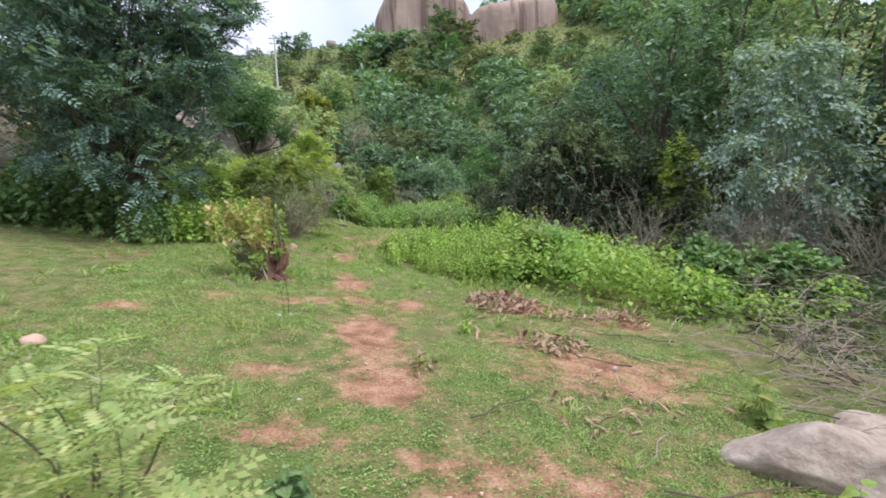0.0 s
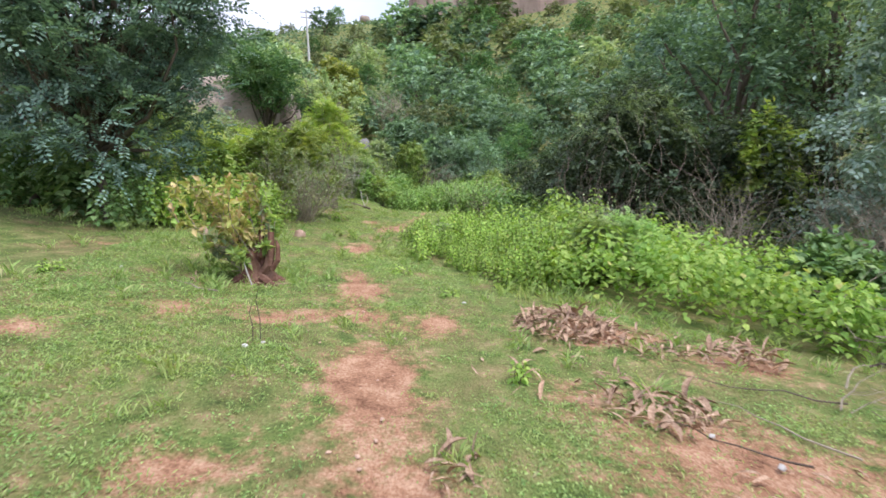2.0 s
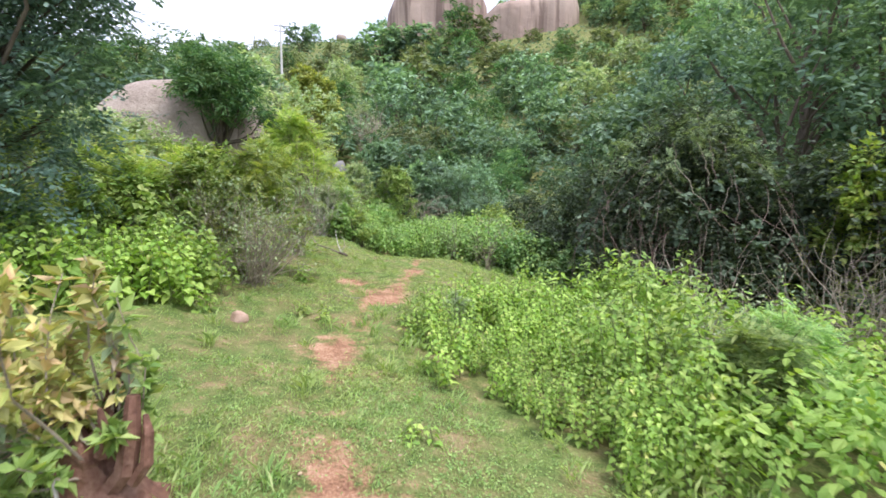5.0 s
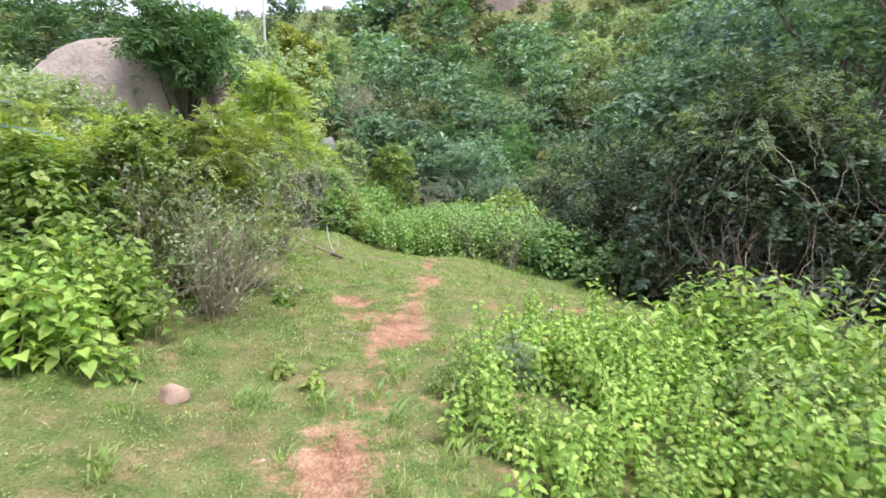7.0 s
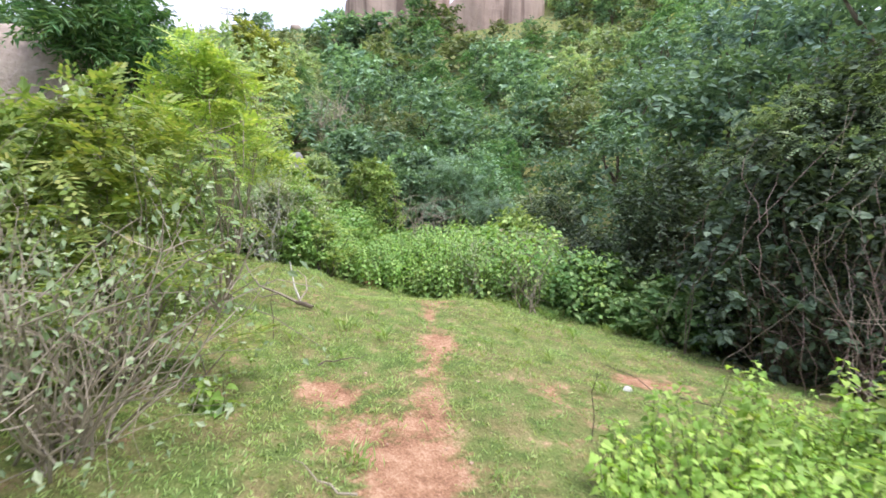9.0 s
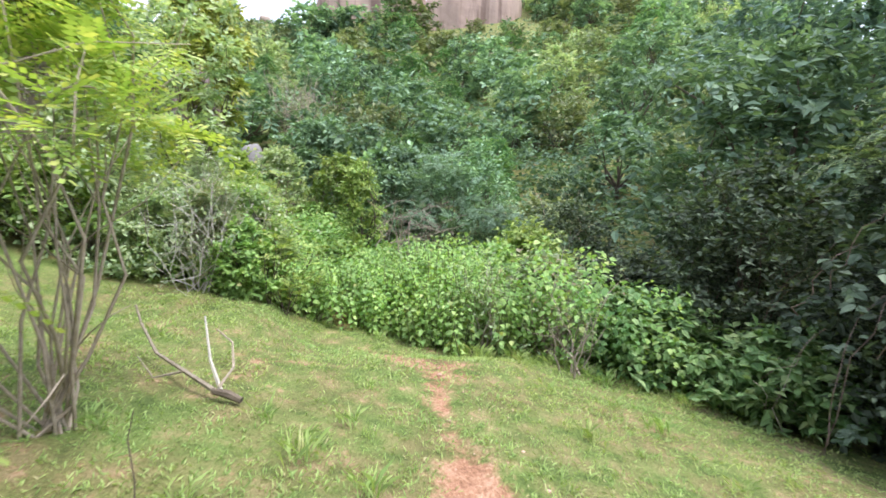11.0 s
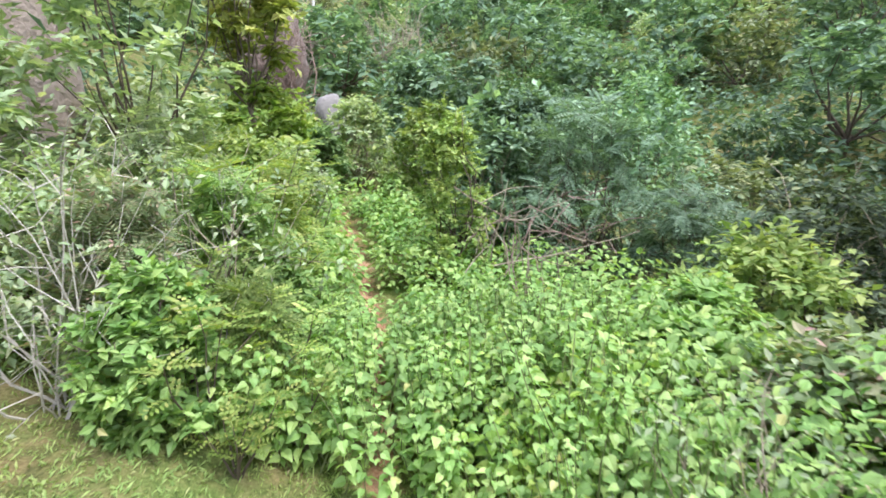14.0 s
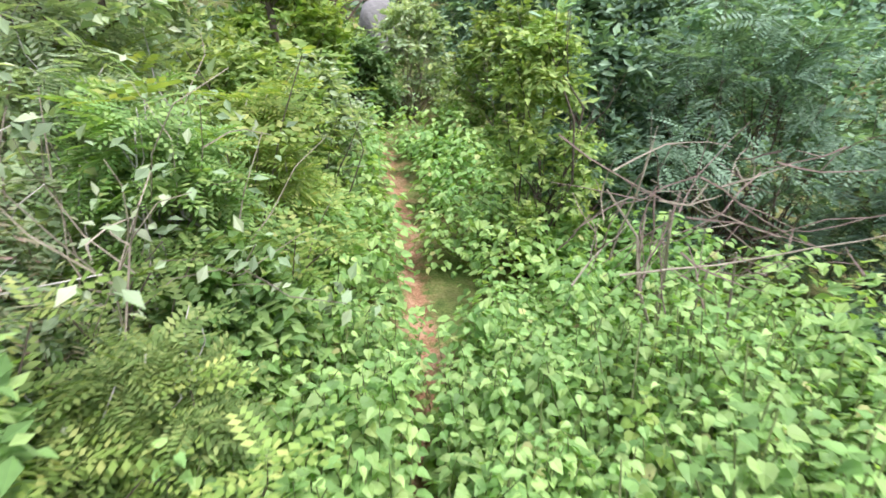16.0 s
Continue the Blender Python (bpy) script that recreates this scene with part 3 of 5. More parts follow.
def build_bush(name, label, category, place, wide, tall, clumps, per, size, template, mat, seed, stems=9, bark=TWIG_DARK, group="", up=0.5, bare=0.0, droop=0.15, twig_r=0.012):
    """Many stems from one root, and a dome of leaf clumps down to the ground."""
    r = np.random.default_rng(seed)
    ob = thing(name, place, label, category, group)
    a = np.arange(clumps) * 2.399 + r.uniform(-0.4, 0.4, clumps)
    h = np.clip(bare + (1 - bare) * ((np.arange(clumps) + 0.5) / clumps) ** 0.8 + r.normal(0, 0.05, clumps), 0.06, 1.02)
    d = wide * np.sqrt(np.clip(1.05 - h * h, 0.03, 1)) * r.uniform(0.45, 0.95, clumps)
    cen = np.stack([np.cos(a) * d, np.sin(a) * d, h * tall * 0.88], -1)
    rad = wide * r.uniform(0.2, 0.36, clumps)
    pieces = []
    for k in range(0, clumps, max(1, clumps // stems)):
        tube_, p = limb((r.normal(0, 0.06 * wide), r.normal(0, 0.06 * wide), 0), cen[k] * 1.02, twig_r, twig_r * 0.35, 0.25, 6, 4, r)
        pieces.append(tube_)
        for _ in range(2):
            q = p[r.integers(2, 5)]
            pieces.append(limb(q, q + r.normal(0, 0.22 * wide, 3) + [0, 0, 0.12 * tall], twig_r * 0.5, twig_r * 0.2, 0.25, 4, 3, r)[0])
    part("branchwork", join(pieces), bark, ob, smooth=True, kind="stuff")
    part("foliage", foliage(template, cen, rad, per, size, r, up, droop, 0.45, 0.8), mat, ob, kind="stuff")
    return ob


def build_herb(name, label, place, stems, tall, size, mat, seed, nodes=8, spread=0.16, template=L_BROAD, group="nettle-like herbs"):
    """Upright stems with opposite leaves in crossed pairs, smaller towards the tip."""
    r = np.random.default_rng(seed)
    ob = thing(name, place, label, "herb", group)
    sp, pos, ahead, nor, sz = [], [], [], [], []
    for s in range(stems):
        a = r.uniform(0, 6.28)
        foot, top = np.array([r.normal(0, spread), r.normal(0, spread), 0]), r.uniform(0.7, 1.1) * tall
        tip = foot + [math.cos(a) * 0.2 * top, math.sin(a) * 0.2 * top, top]
        t_, p = limb(foot, tip, 0.006, 0.002, 0.12, 5, 3, r)
        sp.append(t_)
        for k in range(nodes):
            t = 0.2 + 0.8 * k / (nodes - 1)
            c = np.array([np.interp(t, np.linspace(0, 1, 5), p[:, i]) for i in range(3)])
            b = a + k * 1.571 + r.uniform(-0.4, 0.4)
            for side in (0, math.pi):
                out = np.array([math.cos(b + side), math.sin(b + side), 0.15 + r.normal(0, 0.2)])
                pos.append(c + out * 0.02)
                ahead.append(out - [0, 0, r.uniform(0.1, 0.75)])
                nor.append([out[0] * 0.4 + r.normal(0, 0.45), out[1] * 0.4 + r.normal(0, 0.45), 1.0])
                sz.append(size * (1.15 - 0.55 * t) * r.uniform(0.75, 1.25))
    part("stalk", join(sp), STEM, ob, kind="stuff")
    part("foliage", strew(template, np.array(pos), np.array(ahead), np.array(nor), np.array(sz)), mat, ob, kind="stuff")
    return ob


def build_feather_sapling(name, label, place, shoots, tall, size, mat, seed, category="sapling", template=L_PIN, whorl=9):
    """Thin shoots ending in whorls of feathered leaves."""
    r = np.random.default_rng(seed)
    ob = thing(name, place, label, category)
    sp, pos, ahead, nor, sz = [], [], [], [], []
    for s in range(shoots):
        a, d, h = s * 2.399 + r.uniform(-0.3, 0.3), tall * r.uniform(0.1, 0.5), tall * r.uniform(0.55, 1.0)
        t_, p = limb((0, 0, 0), (math.cos(a) * d, math.sin(a) * d, h), 0.008, 0.003, 0.12, 6, 4, r)
        sp.append(t_)
        for k in range(whorl):
            t = r.uniform(0.55, 1.0) if k > 3 else 1.0
            c = np.array([np.interp(t, np.linspace(0, 1, 6), p[:, i]) for i in range(3)])
            b = k * 2.399 + r.uniform(-0.3, 0.3)
            pos.append(c)
            ahead.append([math.cos(b), math.sin(b), r.uniform(0.1, 0.7)])
            nor.append([r.normal(0, 0.2), r.normal(0, 0.2), 1.0])
            sz.append(size * r.uniform(0.7, 1.15))
    part("stalk", join(sp), BARK, ob, kind="stuff")
    part("foliage", strew(template, np.array(pos), np.array(ahead), np.array(nor), np.array(sz)), mat, ob, kind="stuff")
    return ob


def twig_heap(r, n, wide, deep, tall, length, radius, forks=2, flat=0.5):
    """Crossing bare branches, forked."""
    out = []
    for _ in range(n):
        a, e = r.uniform(0, 6.28), r.uniform(-0.1, flat)
        c = np.array([r.uniform(-wide, wide), r.uniform(-deep, deep), r.uniform(0.02, tall)])
        d = np.array([math.cos(a) * math.cos(e), math.sin(a) * math.cos(e), math.sin(e)]) * length * r.uniform(0.5, 1.2)
        lo = c - d * 0.5
        lo[2] = max(lo[2], 0.02)
        t_, p = limb(lo, c + d * 0.5, radius * r.uniform(0.6, 1.4), radius * 0.3, 0.18, 6, 4, r)
        out.append(t_)
        for _ in range(forks):
            q = p[r.integers(1, 5)]
            out.append(limb(q, q + d * r.uniform(0.15, 0.4) + r.normal(0, 0.12 * length, 3), radius * 0.5, radius * 0.15, 0.2, 4, 3, r)[0])
    return join(out)


def rock_mesh(name, size, seed, cuts=4, rough=0.16, flat=0.0, mat=None):
    """A boulder: an icosphere broken by planes and noise."""
    r = np.random.default_rng(seed)
    bm = bmesh.new()
    bmesh.ops.create_icosphere(bm, subdivisions=cuts, radius=1.0)
    planes = [(Vector(unit(r.normal(0, 1, 3))), r.uniform(0.62, 0.88)) for _ in range(9)]
    for v in bm.verts:
        for nrm, d in planes:
            over = v.co.dot(nrm) - d
            if over > 0:
                v.co -= nrm * over * 0.88
        v.co *= 1 + rough * noise.noise(v.co * 1.4 + Vector((seed, 0, 0))) + rough * 0.3 * noise.noise(v.co * 5 + Vector((0, seed, 0)))
        v.co.z = max(v.co.z, -0.55 + flat)
        v.co = Vector((v.co.x * size[0], v.co.y * size[1], v.co.z * size[2]))
    for f in bm.faces:
        f.smooth = True
    me = bpy.data.meshes.new(name)
    bm.to_mesh(me)
    bm.free()
    if mat:
        me.materials.append(mat)
    return me


def inside(x, y, poly):
    """Which points lie in a polygon of the plan."""
    hit = np.zeros(len(x), bool)
    for (ax, ay), (bx, by) in zip(poly, poly[1:] + poly[:1]):
        cross = ((ay > y) != (by > y)) & (x < (bx - ax) * (y - ay) / (by - ay + 1e-12) + ax)
        hit ^= cross
    return hit


def scatter(poly, n, r, apart=0.0):
    p = np.array(poly)
    lo, hi = p.min(0), p.max(0)
    out = []
    tries = 0
    while len(out) < n and tries < 60:
        tries += 1
        q = r.uniform(lo, hi, (n * 2, 2))
        for c in q[inside(q[:, 0], q[:, 1], list(poly))]:
            if apart and out and np.min(np.hypot(*(np.array(out) - c).T)) < apart:
                continue
            out.append(c)
            if len(out) == n:
                break
    return np.array(out)


def off_trail(p, clear=0.2):
    line = np.interp(p[:, 1], [16, 17.2, 18.5, 20, 21, 22.8, 24.5, 30], [0.7, 0.3, 0.2, 0.12, -0.08, -0.49, -0.98, -2.4])
    return p[np.abs(p[:, 0] - line) > clear + 0.03 * step(19.6, 18.8, p[:, 1])]


def smooth_boulder(size, seed):
    """A boulder worn to a broad smooth slab, lower on one side, with a shallow crack."""
    bm = bmesh.new()
    bmesh.ops.create_icosphere(bm, subdivisions=5, radius=1.0)
    for v in bm.verts:
        c = v.co.copy()
        q = Vector([math.copysign(abs(w) ** 0.72, w) for w in c])
        q *= 1 + 0.09 * noise.noise(c * 1.1 + Vector((seed, 2, 0))) + 0.015 * noise.noise(c * 5 + Vector((0, seed, 0)))
        q.z -= 0.14 * (0.1 - c.x) * (c.z > 0) + 0.03 * math.exp(-((c.x - 0.3 - 0.25 * c.y) / 0.03) ** 2)
        v.co = Vector((q.x * size[0], q.y * size[1], q.z * size[2]))
    for f in bm.faces:
        f.smooth = True
    me = bpy.data.meshes.new("boulder")
    bm.to_mesh(me)
    bm.free()
    return me


# ---------------------------------------------------------------- far hill: cliffs, boulders, pole, woods
def build_cliff_block(corners, base, deep, label):
    """A slab-sided cliff: a wall that follows a top line, rounded at its brow, with vertical clefts."""
    bm = bmesh.new()
    (x0, z0), (x1, z1) = corners[0], corners[-1]
    xs, zs = [c[0] for c in corners], [c[1] for c in corners]
    nx, nz = 60, 26
    grid = []
    for i in range(nx + 1):
        u = i / nx
        x = x0 + (x1 - x0) * u
        top = float(np.interp(x, xs, zs))
        edge = min(u, 1 - u) * (x1 - x0)
        col = []
        for k in range(nz + 1):
            w = k / nz
            z = base[1] + (top - base[1]) * min(1.0, w / 0.75)
            back = max(0.0, w - 0.72) / 0.28 * deep
            y = base[0] + back + 0.9 * noise.noise((x * 0.22, z * 0.05, 3.1)) + 0.35 * noise.noise((x * 0.8, z * 0.2, 7.7)) + 2.2 * math.exp(-edge / 1.2) + 1.2 * max(0.0, (w - 0.6) / 0.4) ** 2
            z += 0.3 * noise.noise((x * 0.5, back * 0.4, 1.2)) - 0.9 * math.exp(-edge / 0.9)
            col.append(bm.verts.new((x, y, z)))
        grid.append(col)
    for i in range(nx):
        for k in range(nz):
            bm.faces.new((grid[i][k], grid[i + 1][k], grid[i + 1][k + 1], grid[i][k + 1])).smooth = True
    for col, flip in ((grid[0], False), (grid[-1], True)):
        rear = [bm.verts.new((v.co.x, base[0] + deep + 3, v.co.z)) for v in col]
        for k in range(nz):
            q = (col[k], col[k + 1], rear[k + 1], rear[k])
            bm.faces.new(q if not flip else q[::-1])
    me = bpy.data.meshes.new("cliff")
    bm.to_mesh(me)
    bm.free()
    return solid("cliff", me, CLIFF, Matrix(), label, "cliff", "cliffs on the hilltop")


build_cliff_block([(20.5, 32.5), (23.5, 34.8), (31, 36.3), (38.9, 37.6), (40.2, 36.6)], (106, 22), 12, "tall pinkish granite cliff with dark vertical water streaks")
build_cliff_block([(2.8, 34.5), (5.5, 38.5), (11, 40.5), (16, 40), (22.5, 36.8)], (110, 24), 14, "broad pinkish granite cliff with dark stains")
build_cliff_block([(58, 33), (63, 37.5), (72, 39), (79, 36)], (103, 26), 10, "pale granite outcrop showing above the trees")
build_cliff_block([(82, 36), (86, 40), (93, 39), (97, 35)], (100, 28), 10, "pale granite outcrop showing above the trees")

hill_rng = np.random.default_rng(5)


def hill_woods():
    kinds = []
    for k in range(7):
        mat = (LEAF_WOOD, LEAF_WOOD, LEAF_OLIVE, LEAF_WOOD, LEAF_MANGO, LEAF_DULL, LEAF_OLIVE)[k]
        kinds.append((mat, k))
    spots = []
    r = hill_rng
    for y0, y1, n, gap in ((25, 32, 40, 1.7), (32, 45, 60, 2.3), (45, 65, 54, 3.4), (65, 95, 62, 4.7), (95, 150, 78, 5.0)):
        k = 0
        for _ in range(n * 12):
            y = r.uniform(y0, y1)
            half = 0.62 * y + 6
            x = r.uniform(-half * 0.75, half * 1.25)
            if y < 32 and -6.5 < x < 0.6 - (y - 25) * 0.12:
                continue
            if 100 < y < 124 and (0 < x < 41.5 or 57 < x < 98) and y > 103:
                continue
            if 14 < y < 24 and -9 < x < -2:
                continue
            if -13 < x < -9 and y > 68 and y < 80:
                continue
            if all((x - a) ** 2 + (y - b) ** 2 > gap * gap for a, b, _ in spots):
                spots.append((x, y, gap))
                k += 1
                if k == n:
                    break
    spots += [(x, 102.0, 5.0) for x in (2.0, 5.5, 9.0, 12.0, 15.0, 18.0)] + [(x, y, 5.0) for x, y in ((45, 103.0), (49.5, 106.0), (44, 111.0), (53.5, 103.5), (51, 112.0), (47, 98.0))]
    first = {}
    for x, y, gap in spots:
        kind = int(r.integers(0, 7))
        mat, seed = kinds[kind]
        s = {1.7: 0.62, 2.3: 0.78, 3.4: 1.05, 4.7: 1.28, 5.0: 1.5}[gap] * r.uniform(0.75, 1.25)
        s *= 0.5 if 18.5 < x < 44 and 80 < y < 106 else 1.25 if y == 102.0 else 0.62 if y > 75 and x < 1 else 1.0
        s *= 0.45 if 40 < y < 78 and abs(x + 0.26 + 0.163 * (y - 6.8)) < 2.2 else 1.0
        m = placed(x, y, r.uniform(0, 360), (s * r.uniform(0.9, 1.2), s * r.uniform(0.9, 1.2), s * r.uniform(0.8, 1.1)), 0.25)
        key = kind if y < 48 else kind + 10
        if key not in first:
            lot, grow = (62, 1.2) if y < 48 else (34, 1.65)
            tall = (3.6, 4.4, 3.2, 3.9, 4.6, 3.0, 3.6)[kind]
            first[key] = build_tree("hill_tree", "green scrub tree in the dense hillside wood", "tree", m, tall, (2.1, 1.9, 2.3, 2.2, 1.8, 2.0, 2.4)[kind], 26, lot, grow * (0.30, 0.26, 0.26, 0.30, 0.34, 0.24, 0.28)[kind], (L_SMALL, L_SPRAY, L_SMALL, L_SPRAY, L_LANCE, L_SPRAY, L_SMALL)[kind] if kind in (0, 2, 4, 6) else L_SMALL, mat, 100 + seed, 0.22, 0.15, BARK, "woods on the hillside", low=0.12)
        else:
            copy_thing(first[key], m @ Matrix.Diagonal([1 / v for v in first[key].scale] + [1]))


hill_woods()


def build_pole():
    ob = thing("utility_pole", placed(-12.1, 78, 12, 1, 0.3), "slim grey concrete utility pole with two cross-arms", "utility pole")
    z = 21.3 - float(height(-12.1, 78)) + 0.3
    part("post", tube([(0, 0, 0), (0, 0, z)], [0.17, 0.11], 8), CONCRETE, ob)
    for h, w in ((z - 0.35, 0.75), (z - 1.0, 0.75)):
        part("cross_arm", tube([(-w, 0, h), (w, 0, h)], [0.05, 0.05], 4), WIRE, ob)
        for x in (-w * 0.9, w * 0.9):
            part("insulator", tube([(x, 0, h + 0.03), (x, 0, h + 0.14), (x, 0, h + 0.22)], [0.05, 0.07, 0.03], 6), WHITE_BIT, ob)
    solid("overhead_wire", tube([(-12.8, 78, 21.0), (-40, 70, 18.2), (-75, 60, 19.0)], [0.012] * 3, 4), WIRE, Matrix(), "thin dark overhead wire from the pole", "wire")


build_pole()

solid("boulder", smooth_boulder((2.0, 1.7, 2.2), 3), ROCK, Matrix.Translation((-6.0, 21.4, 2.05)), "large smooth pinkish granite boulder among shrubs", "boulder", smooth=True)
solid("boulder", smooth_boulder((0.65, 0.9, 1.75), 8), ROCK, Matrix.Translation((-4.05, 21.6, 1.9)), "smaller rounded granite boulder beside the large one", "boulder")

solid("boulder", rock_mesh("boulder", (0.95, 0.6, 1.7), 23, 5, 0.3), ROCK_BROWN, Matrix.Translation((-3.6, 30.6, 2.8)), "brown weathered rock face hung with dead creepers", "boulder")
solid("boulder", rock_mesh("boulder", (1.3, 1.0, 1.4), 21, 4, 0.14), ROCK_PALE, Matrix.Translation((-9.6, 15.5, 2.4)), "pale boulder half hidden by bushes", "boulder")
solid("boulder", rock_mesh("boulder", (0.42, 0.4, 0.95), 5, 4, 0.14), ROCK_GREY, Matrix.Translation((-1.65, 27.5, 1.35)), "upright grey rock among the undergrowth", "boulder")
solid("boulder", rock_mesh("boulder", (0.8, 0.7, 0.5), 6, 4, 0.14), ROCK_PALE, Matrix.Translation((-4.6, 50, 6.7)), "pale boulder on the wooded slope", "boulder")
solid("boulder", rock_mesh("boulder", (1.6, 1.4, 1.3), 16, 4, 0.14), ROCK_PALE, Matrix.Translation((-8.3, 148, 37.0)), "pale boulder on the skyline", "boulder")

# ---------------------------------------------------------------- trees and large bushes near the path
def hang_creepers(bush, wide, tall, seed):
    """Dead vines and creeper leaves over the face of a bush, and feathery sprays on its top."""
    r = np.random.default_rng(seed)

    def skin(a, h, out=1.0):
        d = wide * math.sqrt(max(0.03, 1.05 - h * h)) * out
        return np.array([math.cos(a) * d, math.sin(a) * d, h * tall * 0.88])

    for k in range(60):
        a, top = r.uniform(2.6, 5.9), r.uniform(0.3, 0.95)
        low, n = max(0.02, top - r.uniform(0.2, 0.6)), 9
        turn = r.normal(0, 0.35)
        p = np.array([skin(a + turn * t, top + (low - top) * t, 1.04 + 0.08 * math.sin(3.1 * t)) for t in np.linspace(0, 1, n)]) + r.normal(0, 0.025, (n, 3))
        part("vine", tube(p, np.linspace(0.0025, 0.0045, n) * r.uniform(0.6, 1.5), 4), TWIG_RED if k % 3 else TWIG, bush, "dead brown vine" if k % 3 else "dead grey vine")
    spots = np.array([skin(r.uniform(2.4, 6.0), r.uniform(0.15, 0.8), r.uniform(0.95, 1.1)) for _ in range(80)])
    part("creeper_leaves", foliage(L_MID, spots, np.full(80, 0.26), 27, 0.1, r, 0.4, 0.4), LEAF_CREEPER_SHADED, bush, "broad dull creeper leaves", kind="stuff")
    # Lighter sprigs on the crest; their colour also carries the top's highlights.
    crest = np.array([skin(r.uniform(0, 6.28), r.uniform(0.72, 1.0), r.uniform(0.8, 1.08)) for _ in range(60)]) + [0, 0, 0.1]
    part("feather_sprays", foliage(L_PIN_FIVE, crest, np.full(60, 0.42), 36, 0.15, r, 0.6, 0.5), LEAF_CREST, bush, "lighter feathery sprays with the lit top in their colour", kind="stuff")


build_tree("feather_leaved_tree", "dark blue-green tree with feathered leaves and low limbs", "tree", placed(-4.55, 10.5), 5.6, 1.8, 112, 84, 0.26, L_PIN_FIVE, LEAF_DARK, 31, 0.2, 0.12, BARK, low=0.2, trunk_r=0.085, deep=0.6, reach=((1.3, 0.1, 3.7, 0.35), (1.7, 0.0, 3.95, 0.3), (2.1, 0.1, 4.15, 0.3), (2.45, 0.0, 3.95, 0.25), (2.3, 0.3, 4.35, 0.22), (1.8, 0.3, 4.45, 0.3), (1.7, 0.0, 2.3, 0.5), (1.75, -0.1, 2.8, 0.5), (1.6, 0.2, 3.3, 0.5), (1.95, 0.0, 3.1, 0.4), (1.5, -0.2, 1.9, 0.45), (1.2, 0.2, 4.0, 0.45), (1.5, -0.1, 3.6, 0.45), (1.4, 0.3, 4.4, 0.45), (1.9, 0.1, 3.6, 0.4), (1.1, -0.2, 4.6, 0.45), (1.6, 0.2, 4.8, 0.4), (2.1, 0.2, 4.5, 0.3), (0.9, 0.1, 5.0, 0.45)))
build_tree("feather_leaved_tree", "dark blue-green tree with feathered leaves", "tree", placed(-6.4, 11.6), 6.2, 2.1, 56, 63, 0.28, L_PIN_FIVE, LEAF_DARK, 32, 0.3, 0.2, BARK, low=0.34, trunk_r=0.11, deep=0.6)
build_tree("scrub_tree", "olive-green scrub tree with thin branches", "tree", placed(-9.0, 13.0), 5.5, 2.3, 34, 120, 0.16, L_SMALL, LEAF_OLIVE, 33, 0.3, 0.2, BARK, low=0.25)
build_tree("scrub_tree", "green scrub tree behind the clearing", "tree", placed(-11.5, 17.0), 6.5, 2.8, 34, 120, 0.2, L_SMALL, LEAF_WOOD, 34, 0.3, 0.2, BARK, low=0.2)
build_tree("mango_tree", "dense glossy dark green mango-like tree above a boulder", "tree", placed(-4.2, 20.0), 3.6, 1.1, 50, 170, 0.18, L_LANCE, LEAF_MANGO, 35, 0.4, 0.1, BARK, low=0.58, reach=((1.1, 0.2, 2.2, 0.45), (1.4, 0.3, 1.9, 0.4)))
build_tree("scrub_tree", "olive-yellow tree on the lower slope", "tree", placed(-2.1, 24.1), 4.8, 0.8, 34, 150, 0.15, L_SMALL, LEAF_YOLIVE, 36, 0.4, 0.1, BARK, low=0.5, trunk_r=0.05)
build_tree("scrub_tree", "tall slender grey-green tree by the dry thicket", "tree", placed(8.3, 9.7), 4.5, 1.45, 56, 250, 0.11, L_SMALL, LEAF_GREY, 37, 0.2, 0.1, TWIG_PALE, low=0.06, trunk_r=0.05, droop=0.5)
build_tree("slender_tree", "slender young tree with light feathery foliage", "tree", placed(-2.05, 20.4), 3.9, 0.8, 26, 120, 0.1, L_SMALL, LEAF_DULL, 38, 0.35, 0.08, BARK, low=0.4, trunk_r=0.035)
BIG = build_bush("vine_covered_bush", "huge dark bush hung with creepers and dead twigs", "bush", placed(6.0, 14.8), 2.0, 4.1, 96, 330, 0.095, L_SMALL, LEAF_BUSH_SHADED, 41, 24, TWIG_DARK, twig_r=0.03)
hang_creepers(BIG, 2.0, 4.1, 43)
build_bush("vine_covered_bush", "dark bush joining the great one along the trail", "bush", placed(5.2, 17.3), 1.4, 3.0, 50, 200, 0.095, L_SMALL, LEAF_BUSH_SHADED, 44, 14)
build_bush("vine_covered_bush", "dark tangled bush behind the large one", "bush", placed(8.6, 13.6), 2.0, 3.0, 50, 200, 0.13, L_SMALL, LEAF_BUSH_SHADED, 42, 16)
for k, (x, y, tall, wide, mat) in enumerate(((9.5, 16.5, 7.0, 2.6, LEAF_WOOD), (12.5, 12.5, 7.2, 2.8, LEAF_CREST), (13.5, 17.5, 8.5, 3.0, LEAF_WOOD), (11.8, 8.7, 5.2, 2.2, LEAF_DARK), (15.5, 9.0, 7.5, 3.0, LEAF_DARK), (10.5, 5.0, 3.6, 2.0, LEAF_DULL), (7.5, 19.5, 5.0, 2.2, LEAF_WOOD), (11.0, 22.0, 6.5, 2.6, LEAF_DARK), (16.0, 23.0, 8.0, 3.2, LEAF_WOOD))):
    build_tree("thicket_tree", "dark green tree rising out of the thicket", "tree", placed(x, y, 40 * k), tall, wide, 44, 190, 0.2, L_SMALL, mat, 50 + k, 0.25, 0.2, BARK, "thicket trees", low=0.12)

